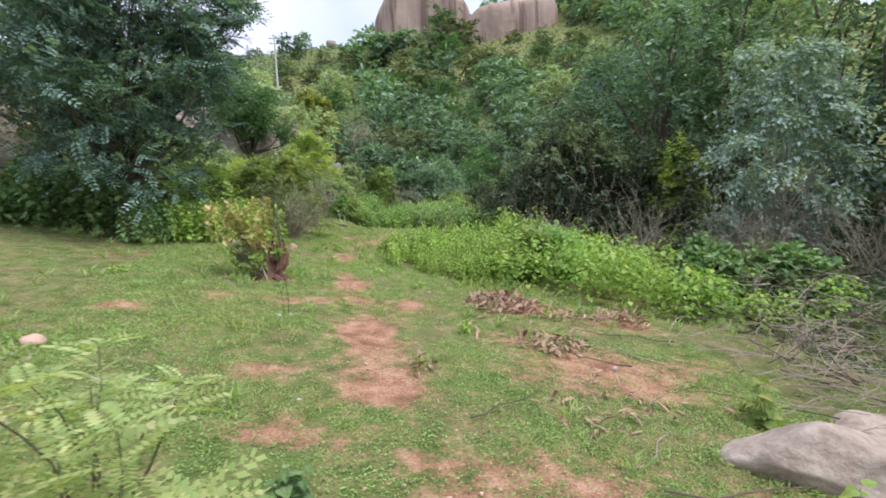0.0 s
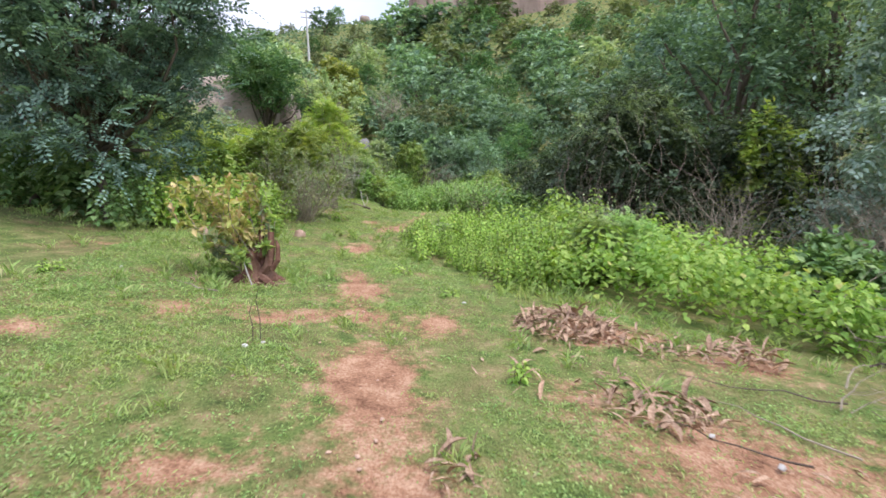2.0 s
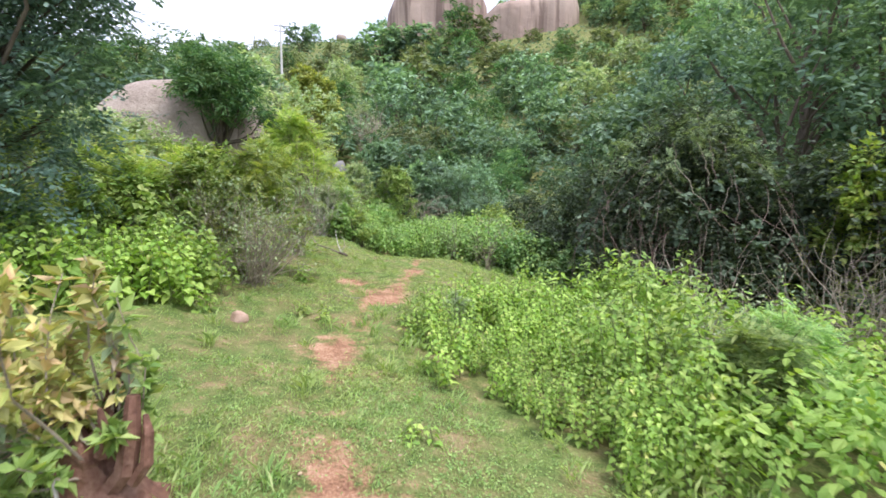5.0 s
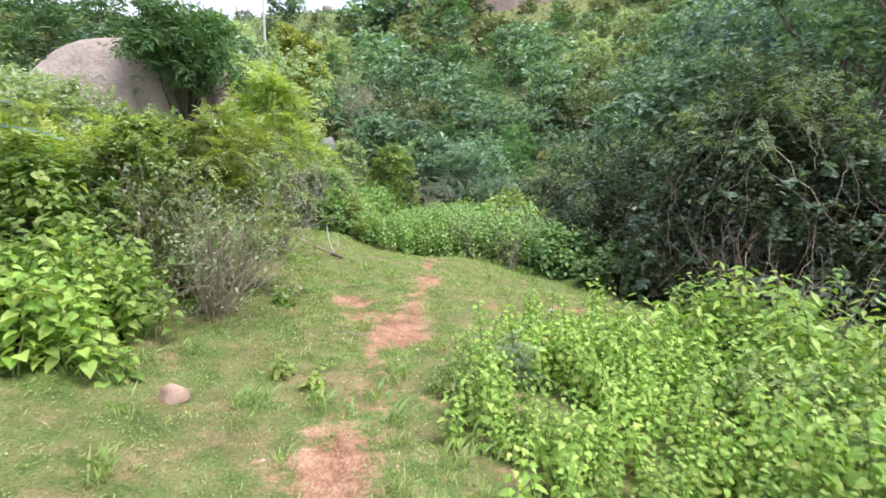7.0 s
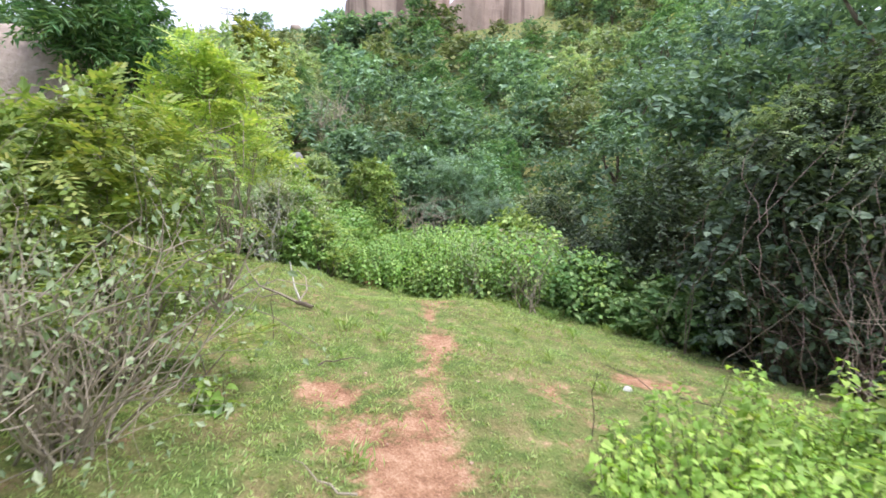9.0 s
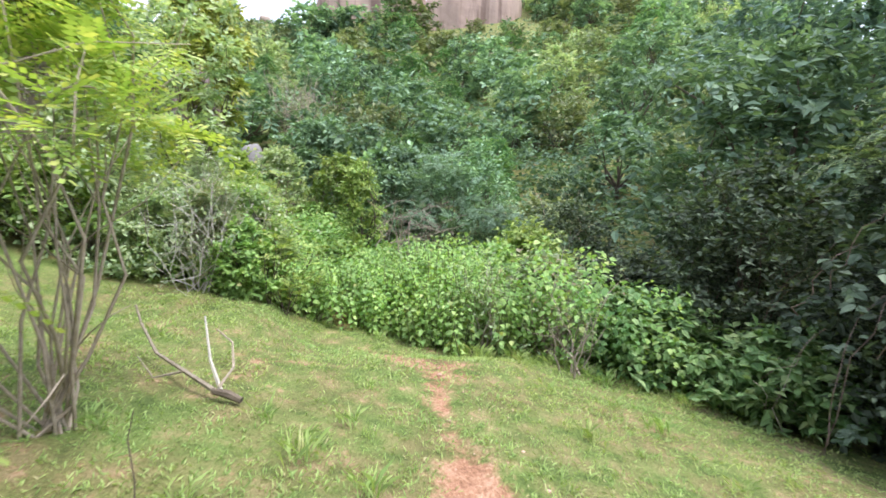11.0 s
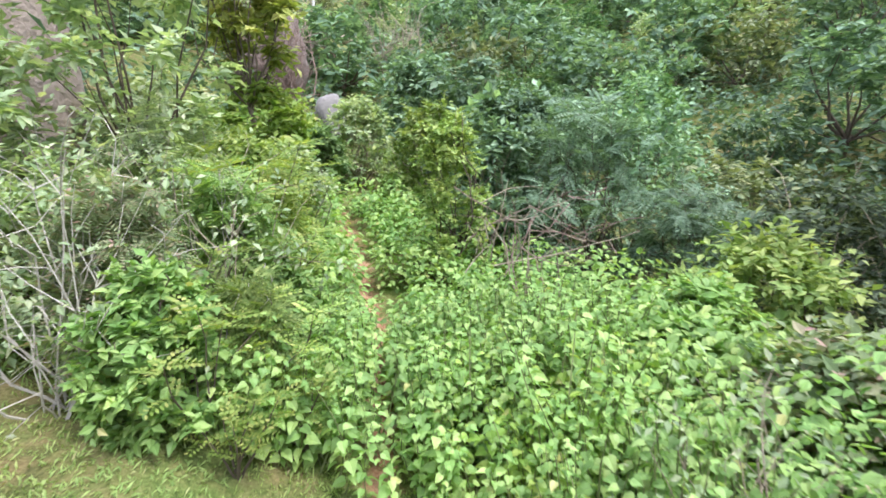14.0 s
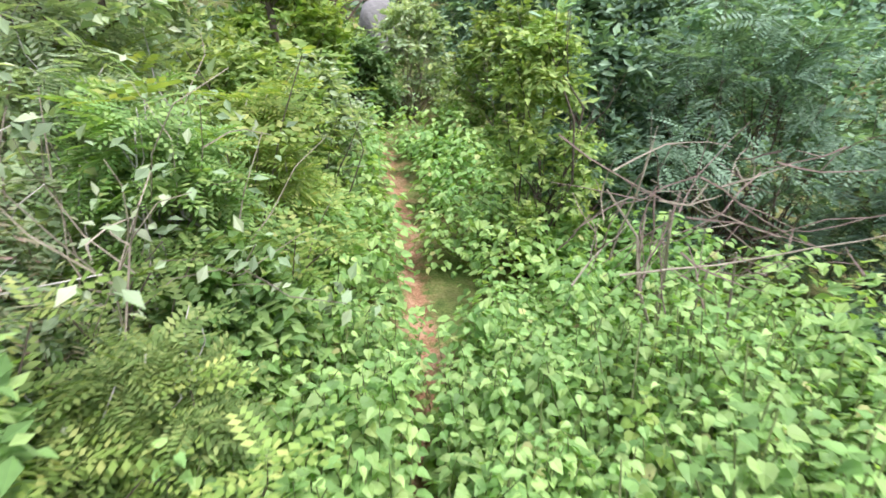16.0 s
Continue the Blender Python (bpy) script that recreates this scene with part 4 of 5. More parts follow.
# yellow-green shrubs beyond the stump
for k, (x, y, wide, tall, mat, kind) in enumerate(((-1.85, 13.25, 0.75, 2.1, LEAF_YELLOW, 0), (-2.7, 13.3, 0.85, 1.9, LEAF_SHRUB, 1), (-3.3, 13.75, 0.95, 1.85, LEAF_YELLOW, 0), (-4.3, 14.2, 1.1, 1.6, LEAF_YELLOW, 0), (-1.6, 15.0, 0.9, 2.7, LEAF_YELLOW, 2), (-3.7, 12.9, 0.8, 1.6, LEAF_SHRUB, 1), (-5.6, 14.4, 1.2, 2.0, LEAF_SHRUB, 1), (-4.9, 16.2, 1.1, 2.0, LEAF_DULL, 1), (-7.4, 14.2, 1.3, 2.4, LEAF_SHRUB, 1))):
    build_bush("shrub", "yellow-green leafy shrub with many thin stems", "shrub", placed(x, y, 70 * k), wide, tall, 40, 120 if kind == 1 else 32, 0.09 if kind == 1 else 0.18, L_SMALL if kind == 1 else L_PIN_WIDE, mat, 60 + k, 20, TWIG, "yellow-green shrubs", bare=0.6 if kind == 2 else 0.2, up=1.1)

# bushes round the end of the trail
for k, (x, y, wide, tall, mat, size, label) in enumerate((
        (0.76, 21.8, 0.55, 2.25, LEAF_SHRUB, 0.06, "yellow-green fine-leaved bush beside the trail"),
        (1.45, 22.9, 0.8, 1.9, LEAF_WOOD, 0.09, "green bush beside the trail"),
        (3.3, 22.9, 1.3, 2.8, LEAF_WOOD, 0.08, "green bush at the foot of the hill"),
        (4.6, 20.8, 1.3, 2.2, LEAF_BUSH_SHADED, 0.08, "dark bush at the foot of the hill"),
        # dark leaf stands in for the shaded hollow under the overhanging tree
        (4.7, 18.9, 1.0, 1.4, LEAF_BUSH_SHADED, 0.08, "bush with dead twigs, leaves darkened for a shaded hollow"),
        (5.6, 18.2, 1.2, 2.0, LEAF_BUSH_SHADED, 0.08, "dark bush at the foot of the hill"),
        (8.3, 13.0, 0.9, 3.0, LEAF_YELLOW, 0.12, "yellow-green bush in a gap of the thicket"),
        (2.9, 18.4, 0.75, 1.2, LEAF_PALE, 0.085, "leafy bush hung with creepers beside the trail"),
        (2.55, 19.5, 0.7, 1.15, LEAF_TRAIL, 0.085, "pale leafy bush hung with creepers beside the trail"),
        (3.7, 17.2, 0.8, 1.05, LEAF_HERB_DARK, 0.1, "broad-leaved bush at the thicket's edge"),
        (3.3, 19.9, 0.9, 1.6, LEAF_SHRUB, 0.08, "green bush at the thicket's edge"),
        (4.4, 15.9, 0.8, 0.95, LEAF_HERB_DARK, 0.1, "broad-leaved bush below the great dark bush"),
        (-0.95, 18.45, 0.4, 0.9, LEAF_TRAIL, 0.06, "fine-leaved light bush beside the trail"),
        (-0.75, 19.6, 0.4, 0.85, LEAF_TRAIL, 0.06, "fine-leaved bush beside the trail"),
        (-1.2, 20.9, 0.5, 1.1, LEAF_TRAIL, 0.07, "fine-leaved bush beside the trail"),
        (-1.2, 22.4, 0.55, 1.4, LEAF_DULL, 0.07, "fine-leaved pale bush beside the trail"),
        (-2.0, 19.3, 0.7, 1.3, LEAF_DULL, 0.06, "pale grey-green bush with bleached twigs"),
        (-3.0, 19.7, 1.0, 2.3, LEAF_DULL, 0.09, "dark leafy bush at the edge of the grass"),
        (-1.45, 21.4, 0.85, 1.6, LEAF_SHRUB, 0.06, "pale green bush beside the trail"),
        (-2.7, 22.2, 1.1, 2.0, LEAF_DULL, 0.08, "green bush beside the trail"),
        (-2.2, 24.3, 1.0, 2.1, LEAF_HERB, 0.1, "glossy green bush beside the trail"),
        (-4.7, 18.4, 1.2, 1.2, LEAF_SHRUB, 0.08, "green bush hiding the foot of the boulder"),
        (-3.6, 19.2, 1.0, 1.1, LEAF_SHRUB, 0.08, "green bush below the boulder"),
        (0.6, 24.5, 0.95, 2.0, LEAF_SHRUB, 0.09, "light green bush at the bend of the trail"),
        (1.9, 24.6, 1.2, 2.4, LEAF_WOOD, 0.1, "green bush at the foot of the hill"),
        (5.4, 7.7, 0.75, 1.1, LEAF_HERB_DARK, 0.1, "dark leafy bush at the far end of the herb bed"),
        (6.4, 7.1, 0.8, 1.0, LEAF_HERB_DARK, 0.1, "dark leafy bush before the dry thicket"),
        (-6.5, 18.0, 1.4, 1.2, LEAF_DULL, 0.09, "dull green bush below the boulder"),
        (-2.3, 26.3, 0.9, 1.6, LEAF_SHRUB, 0.09, "green bush beside a grey rock"),
        (-0.85, 26.4, 0.75, 1.9, LEAF_DULL, 0.08, "dull green bush beside a grey rock"),
        (-1.5, 25.6, 0.6, 1.25, LEAF_HERB_DARK, 0.08, "low green bush in front of a grey rock"),
        (0.4, 28.0, 1.3, 2.6, LEAF_WOOD, 0.12, "green bush at the foot of the hill"))):
    build_bush("bush", label, "bush", placed(x, y, 50 * k), wide, tall, 34, 140, size * 1.2, L_SMALL, mat, 80 + k, 12, TWIG if k % 2 else TWIG_DARK, "bushes round the clearing", bare=0.1)

# feather-leaved shrubs at the trail, pale-stemmed on one side, blue-green on the other
for k, (x, y, wide, tall, mat, size, label) in enumerate((
        (-1.35, 18.9, 0.5, 1.35, LEAF_PALE, 0.16, "pale feather-leaved shrub with bleached stems"),
        (-1.05, 19.7, 0.45, 1.4, LEAF_TRAIL, 0.16, "pale feather-leaved shrub with bleached stems"),
        (-1.75, 20.3, 0.7, 1.8, LEAF_DULL, 0.18, "pale feather-leaved shrub with bleached stems"),
        (-0.65, 18.85, 0.3, 0.9, LEAF_SHRUB, 0.14, "low feather-leaved shrub crowding the trail"),
        (-0.95, 20.6, 0.4, 1.35, LEAF_YELLOW, 0.17, "feather-leaved shrub with yellow-green tips"),
        (2.75, 8.5, 0.4, 0.9, LEAF_SHRUB, 0.16, "green feather-leaved shrub in the herb bed"),
        (3.3, 8.9, 0.5, 1.0, LEAF_TRAIL, 0.16, "feather-leaved shrub rising out of the herb bed"),
        (0.8, 11.0, 0.16, 0.5, LEAF_DULL, 0.1, "small dull green feather-leaved shrub beside the path"),
        (2.45, 22.5, 1.2, 2.6, LEAF_BLUE, 0.22, "blue-green feather-leaved bush behind dead twigs"),
        (3.4, 21.3, 0.9, 1.8, LEAF_BLUE, 0.2, "blue-green feather-leaved bush at the thicket's edge"))):
    build_bush("feather_shrub", label, "shrub", placed(x, y, 60 * k), wide, tall, 30 if wide > 0.2 else 9, 45, size, L_PIN, mat, 160 + k, 16 if wide > 0.2 else 5, TWIG_PALE if k < 5 else TWIG_DARK, "feather-leaved shrubs", up=0.7, bare=0.25 if k < 5 else 0.1, droop=0.3, twig_r=0.009)

# ---------------------------------------------------------------- herb beds
BED_RIGHT = [(0.1, 10.7), (0.3, 9.6), (0.85, 8.6), (1.4, 7.6), (2.2, 6.85), (3.5, 6.1), (5.2, 5.6), (7.0, 6.2), (6.4, 9), (4.6, 11), (3.7, 12.0), (2.4, 12.3), (0.9, 11.6)]
BED_LEFT = [(-2.0, 11.7), (-2.3, 10.6), (-3.0, 10.0), (-4.2, 9.7), (-7.5, 10.9), (-8.5, 12.5), (-7.5, 13.6), (-4.5, 13.9), (-2.9, 13.4), (-2.5, 12.6)]
BED_TRAIL = [(4.7, 15.9), (3.35, 16.3), (2.5, 16.8), (1.8, 17.3), (1.15, 17.8), (0.6, 18.25), (0.0, 18.55), (-0.9, 18.35), (-2.4, 19.15), (-2.2, 21), (-2.4, 24), (0.5, 25), (2.6, 20.6), (3.8, 19.0), (5.0, 17.0)]


def herb_beds():
    """The nearest plants stand singly; the rest of the beds is one growth."""
    r = np.random.default_rng(77)
    made, rest = {}, []

    def plant(mat, x, y, s, size, label, group):
        k = int(r.integers(0, 6))
        m = placed(x, y, r.uniform(0, 360), s, 0.02)
        key = (mat.name, k, size)
        if key not in made:
            made[key] = build_herb("herb", label, m, 8, 0.6, size, mat, 200 + k, 11, 0.13, L_BROAD, group)
        else:
            tagged(copy_thing(made[key], m @ Matrix.Diagonal([1 / v for v in made[key].scale] + [1])), label, "", group)

    def fill(spots, mat, size, tall, label):
        """The uncounted plants behind."""
        n, per = len(spots), 68
        base = np.repeat(np.column_stack([spots, height(spots[:, 0], spots[:, 1])]), per, 0)
        h = np.repeat(tall * r.uniform(0.65, 1.25, n) * (1 + 0.9 * step(0.6, 2.4, spots[:, 0]) * step(14.5, 16, spots[:, 1]) * step(22, 19.5, spots[:, 1]) * step(3.7, 2.7, spots[:, 0])) * (0.25 + 1.5 * cloud(spots[:, 0], spots[:, 1], 0.9, 3)), per) * (np.tile((np.arange(per) + 1) / per, n) ** 0.6)
        a = r.uniform(0, 6.28, n * per)
        out = np.stack([np.cos(a), np.sin(a), 0 * a], -1)
        pos = base + out * (0.03 + 0.14 * r.random(n * per))[:, None] + np.array([0, 0, 1]) * h[:, None]
        v, f = strew(L_MID, pos, out + [0, 0, -0.5] + r.normal(0, 0.3, pos.shape), [0, 0, 1.0] + out * 0.35 + r.normal(0, 0.25, pos.shape), size * r.uniform(0.55, 1.25, n * per))
        solid("herb_growth", (v, f), mat, Matrix(), label, "herbs", kind="stuff")

    p = scatter(BED_RIGHT, 330, r, 0.14)
    near = p[:, 0] - 0.45 * (p[:, 1] - 6) < np.sort(p[:, 0] - 0.45 * (p[:, 1] - 6))[120]
    for x, y in p[near]:
        plant(LEAF_HERB if cloud(x, y, 0.8, 2) < 0.6 else LEAF_SHRUB, x, y, r.uniform(0.75, 1.1) * (0.3 + 1.4 * float(cloud(x, y, 0.9, 3))) * (0.7 + 0.3 * float(step(-0.2, 1.5, x)) + 0.3 * float(step(1.8, 3.6, x))), 0.074, "bright green nettle-like herb in a dense bed", "herbs in the bed beside the path")
    fill(p[~near], LEAF_HERB, 0.078, 0.62, "dense bed of bright green nettle-like herbs")
    p = scatter(BED_LEFT, 190, r, 0.18)
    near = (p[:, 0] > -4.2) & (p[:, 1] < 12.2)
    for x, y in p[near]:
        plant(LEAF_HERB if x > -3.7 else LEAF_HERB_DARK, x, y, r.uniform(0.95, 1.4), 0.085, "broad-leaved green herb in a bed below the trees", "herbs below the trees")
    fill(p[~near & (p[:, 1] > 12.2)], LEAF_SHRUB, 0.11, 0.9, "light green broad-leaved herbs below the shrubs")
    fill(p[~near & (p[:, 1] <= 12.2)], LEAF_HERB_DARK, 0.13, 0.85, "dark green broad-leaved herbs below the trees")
    p = off_trail(scatter(BED_TRAIL, 760, r, 0.11), 0.17)
    near = (np.abs(p[:, 0] - 0.2) < 1.7) & (p[:, 1] > 17.3) & (p[:, 1] < 20.2)
    for x, y in p[near]:
        tall = float(step(0.6, 1.9, x))
        plant(LEAF_TRAIL if cloud(x, y, 0.8, 2) + r.normal(0, 0.1) < 0.82 else LEAF_HERB, x, y, r.uniform(0.85, 1.1) * (0.8 + 0.4 * float(cloud(x, y, 0.9, 2))) * (1 + 0.7 * tall), 0.08 if tall < 0.3 else 0.058, "broad-leaved light green herb crowding the narrow trail", "herbs along the trail")
    for x, y in ((0.42, 19.8), (0.58, 20.0), (0.48, 20.25), (0.62, 20.45), (0.42, 20.55), (0.75, 20.2), (0.5, 20.8), (0.72, 20.75)):
        plant(LEAF_TRAIL, x, y, r.uniform(0.6, 0.85), 0.08, "broad-leaved light green herb crowding the narrow trail", "herbs along the trail")
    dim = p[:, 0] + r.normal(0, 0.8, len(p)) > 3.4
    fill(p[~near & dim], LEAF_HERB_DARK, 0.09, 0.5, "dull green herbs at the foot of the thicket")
    fill(p[~near & ~dim], LEAF_TRAIL, 0.072, 0.52, "light green herbs crowding the narrow trail")


herb_beds()


# ---------------------------------------------------------------- grass
def grass_cover():
    r = np.random.default_rng(9)
    blade = np.array([[0, 0.07, 0], [0.35, -0.09, 0.05], [0.6, 0.08, 0.1], [1, 0, -0.08]]), np.array([[0, 1, 2], [1, 3, 2]])
    x = np.concatenate([r.uniform(-3.3, 3.3, 260000), r.uniform(-4, 4, 120000), r.uniform(-9, 6, 60000)])
    y = np.concatenate([1.9 + 7.6 * r.uniform(0, 1, 260000) ** 1.2, r.uniform(9, 18.5, 120000), r.uniform(1, 19, 60000)])
    patch, tuft = 3.2 * (cloud(x, y, 0.9, 4) - 0.5), cloud(x, y, 6.0, 3)
    keep = (dirt(x, y) + 0.33 * r.normal(0, 1, len(x)) < 0.45) & (r.random(len(x)) < 0.55 + 0.5 * patch + 0.9 * (tuft - 0.25)) & ~inside(x, y, BED_RIGHT)
    x, y, patch, tuft = x[keep], y[keep], patch[keep], tuft[keep]
    n = len(x)
    a, lift = r.uniform(0, 6.28, n), r.uniform(0.2, 1.4, n)
    ahead = np.stack([np.cos(a), np.sin(a), lift], -1)
    pos = np.stack([x, y, height(x, y) - 0.004], -1)
    size = (0.025 + 0.010 * patch + 0.0012 * np.clip(y - 6, 0, 12)) * (0.45 + 1.2 * tuft) * r.uniform(0.5, 1.6, n)
    broad = r.random(n) < np.clip(0.2 + 1.6 * (cloud(x + 40, y, 1.3, 3) - 0.45), 0.03, 0.55) * step(13, 8, y)
    g = ~broad
    v, f = strew(blade, pos[g], ahead[g], np.stack([0 * a, 0 * a, 1 + 0 * a], -1)[g] + r.normal(0, 0.4, (g.sum(), 3)), np.clip(size[g], 0.012, 0.055))
    solid("grass", (v, f), GRASS, Matrix(), "short cropped green grass over the clearing", "grass", kind="stuff")
    # small creeping leaves in the sward, in mats of their own
    k = broad
    rise = np.stack([0 * a, 0 * a, 0.004 + 0.035 * tuft * r.random(n)], -1)
    v, f = strew(L_SMALL, (pos + rise)[k], np.stack([np.cos(a), np.sin(a), r.uniform(-0.3, 0.5, n)], -1)[k], np.array([[0, 0, 1.0]]) + r.normal(0, 0.4, (k.sum(), 3)), 0.018 * r.uniform(0.5, 1.5, k.sum()))
    solid("creeping_weeds", (v, f), WEED, Matrix(), "tiny creeping green weeds among the grass", "weeds", kind="stuff")


grass_cover()


def tall_grass():
    """Longer grass round the beds and in scattered tufts."""
    r = np.random.default_rng(19)
    blade = np.array([[0, 0.03, 0], [0.4, -0.035, 0.06], [0.65, 0.03, 0.07], [1, 0, -0.12]]), np.array([[0, 1, 2], [1, 3, 2]])
    foot = []
    for poly, n, out in ((BED_RIGHT, 330, 0.3), (BED_LEFT, 130, 0.25), (BED_TRAIL, 260, 0.2)):
        for (ax, ay), (bx, by) in zip(poly, poly[1:] + poly[:1]):
            k = int(n * math.hypot(bx - ax, by - ay) / 25)
            t = r.random((k, 1))
            foot.append(np.array([[ax, ay]]) + t * np.array([[bx - ax, by - ay]]) + r.normal(0, out, (k, 2)))
    foot.append(np.column_stack([r.uniform(-4, 3, 260), r.uniform(2, 17, 260)]))
    foot.append(np.array([-1.5, 7.5]) + r.normal(0, 0.4, (50, 2)))
    foot = np.concatenate(foot)
    foot = foot[dirt(foot[:, 0], foot[:, 1]) < 0.45]
    foot = off_trail(foot, 0.2)
    per = 22
    p = np.repeat(foot, per, 0) + r.normal(0, 0.035, (len(foot) * per, 2))
    a = r.uniform(0, 6.28, len(p))
    size = np.repeat(r.uniform(0.07, 0.2, len(foot)), per) * r.uniform(0.5, 1.2, len(p))
    v, f = strew(blade, np.column_stack([p, height(p[:, 0], p[:, 1]) - 0.005]), np.stack([np.cos(a), np.sin(a), r.uniform(0.9, 2.6, len(p))], -1), np.stack([-np.cos(a), -np.sin(a), 0.6 + 0 * a], -1), size)
    solid("tall_grass", (v, f), GRASS, Matrix(), "tufts of longer green grass in the clearing", "grass", kind="stuff")


tall_grass()


# ---------------------------------------------------------------- undergrowth that closes the slopes
def undergrowth(name, label, n, boxes, size, mat, seed, tall):
    r = np.random.default_rng(seed)
    xs, ys = [], []
    for x0, x1, y0, y1, share in boxes:
        k = int(n * share)
        xs.append(r.uniform(x0, x1, k))
        ys.append(r.uniform(y0, y1, k))
    x, y = np.concatenate(xs), np.concatenate(ys)
    swell = 0.5 + 0.5 * np.sin(1.3 * x + 0.9 * y) * np.sin(1.1 * y - 0.7 * x) + 0.3 * np.sin(3.1 * x) * np.sin(2.7 * y)
    z = height(x, y) + tall * np.clip(swell, 0.05, 1.3) * r.random(len(x)) ** 0.6
    a = r.uniform(0, 6.28, len(x))
    v, f = strew(L_SMALL, np.stack([x, y, z], -1), np.stack([np.cos(a), np.sin(a), r.normal(0, 0.5, len(x))], -1), [0, 0, 0.8] + r.normal(0, 0.5, (len(x), 3)), size * (0.7 + 0.025 * np.clip(y - 20, 0, 60)) * r.uniform(0.6, 1.4, len(x)))
    return solid(name, (v, f), mat, Matrix(), label, "undergrowth", kind="stuff")


undergrowth("hill_undergrowth", "tangled green undergrowth covering the hillside", 62000, ((-14, -2.2, 22, 40, 0.2), (0.3, 24, 22.5, 40, 0.35), (-25, 45, 40, 70, 0.3), (-40, 75, 70, 105, 0.15), (-70, 8, 95, 160, 0.22)), 0.24, LEAF_WOOD, 301, 1.1)
undergrowth("thicket_undergrowth", "dark green undergrowth below the thicket", 42000, ((5.0, 13, 4.5, 12, 0.4), (6, 14, 12, 23, 0.3), (4.8, 8, 14.5, 22, 0.3)), 0.13, LEAF_BUSH_SHADED, 302, 0.7)
undergrowth("scrub_undergrowth", "dull green undergrowth below the boulders", 36000, ((-13, -4.6, 12.5, 22, 0.6), (-4.6, -1.6, 18.6, 24, 0.3), (-12, -7.5, 9.5, 13, 0.1)), 0.11, LEAF_DULL, 303, 0.85)


# ---------------------------------------------------------------- the stump with its sprouts
def build_stump():
    r = np.random.default_rng(21)
    ob = thing("tree_stump", placed(-1.47, 7.5, 0, 1, 0.04), "rotten reddish tree stump sprouting yellowing leafy shoots", "tree stump")
    ang = np.arange(14) * 2 * np.pi / 14
    rings, f = [], []
    for h, w in ((0.0, 0.26), (0.06, 0.18), (0.15, 0.14), (0.26, 0.125), (0.36, 0.12), (0.44, 0.085)):
        lump = 1 + 0.22 * np.sin(3 * ang + 1) + 0.16 * np.sin(5 * ang + 5 * h) + r.normal(0, 0.09, 14)
        rings.append(np.stack([np.cos(ang) * w * lump, np.sin(ang) * w * lump, h + 0.05 * np.sin(2 * ang + 1) * (h > 0.3) + 0 * ang], -1))
    v = np.concatenate(rings + [[[0, 0, 0.34]]])
    for i in range(5):
        for k in range(14):
            a, b = i * 14 + k, i * 14 + (k + 1) % 14
            f += [[a, b, a + 14], [b, b + 14, a + 14]]
    f += [[70 + k, 70 + (k + 1) % 14, 84] for k in range(14)]
    part("bole", (v, np.array(f)), RED_WOOD, ob)
    for p, rad in ((((0.08, -0.04, 0.12), (0.17, -0.06, 0.22), (0.20, -0.05, 0.38), (0.21, -0.02, 0.56)), (0.05, 0.05, 0.045, 0.03)),
                   (((-0.05, 0.0, 0.3), (-0.1, 0.02, 0.45), (-0.12, 0.03, 0.62)), (0.06, 0.05, 0.03)),
                   (((0.04, 0.05, 0.35), (0.08, 0.08, 0.5), (0.09, 0.12, 0.63)), (0.055, 0.045, 0.03)),
                   (((0.1, -0.1, 0.32), (0.13, -0.12, 0.44), (0.12, -0.13, 0.55)), (0.035, 0.028, 0.01)),
                   (((-0.1, -0.07, 0.3), (-0.13, -0.09, 0.42), (-0.15, -0.08, 0.5)), (0.04, 0.03, 0.012)),
                   (((0.2, -0.06, 0.16), (0.27, -0.08, 0.26), (0.28, -0.06, 0.4), (0.26, -0.03, 0.47)), (0.03, 0.03, 0.025, 0.012)),
                   (((-0.1, -0.12, 0.1), (-0.2, -0.17, 0.05), (-0.3, -0.2, -0.01)), (0.05, 0.035, 0.015)),
                   (((0.1, -0.12, 0.08), (0.2, -0.2, 0.03), (0.32, -0.26, -0.01)), (0.05, 0.04, 0.02))):
        part("stub", tube(p, rad, 7), RED_WOOD, ob)
    part("split_stick", tube([(-0.06, -0.2, 0.34), (0.0, -0.26, 0.16), (0.07, -0.33, 0.0)], [0.007, 0.009, 0.006], 6), TWIG_PALE, ob, "pale bare stick leaning on the stump")
    for k in range(40):
        a = k * 2.399
        d, h = r.uniform(0.15, 0.62), r.uniform(0.35, 1.2)
        tip = (math.cos(a) * d - 0.2 - 0.15 * (h > 0.8), math.sin(a) * d * 0.7, h)
        t_, p = limb((math.cos(a) * 0.1, math.sin(a) * 0.1, r.uniform(0.1, 0.45)), tip, 0.008, 0.003, 0.2, 7, 4, r)
        sh = part("sprout", t_, TWIG, ob)
        n = 52
        t = r.uniform(0.3, 1.0, n)
        c = np.stack([np.interp(t, np.linspace(0, 1, 7), p[:, i]) for i in range(3)], -1)
        old = h > 0.62 and tip[0] < 0.1
        part("sprout_leaves", strew(leaf(0.5), c, unit(r.normal(0, 1, (n, 3))) + [0, 0, 0.25], [0, 0, 1.0] + r.normal(0, 0.5, (n, 3)), r.uniform(0.055, 0.115, n)), LEAF_TAN if old else (LEAF_SHRUB if k % 4 else LEAF_PALE), sh, "yellowing leaves" if old else "", kind="stuff")


build_stump()


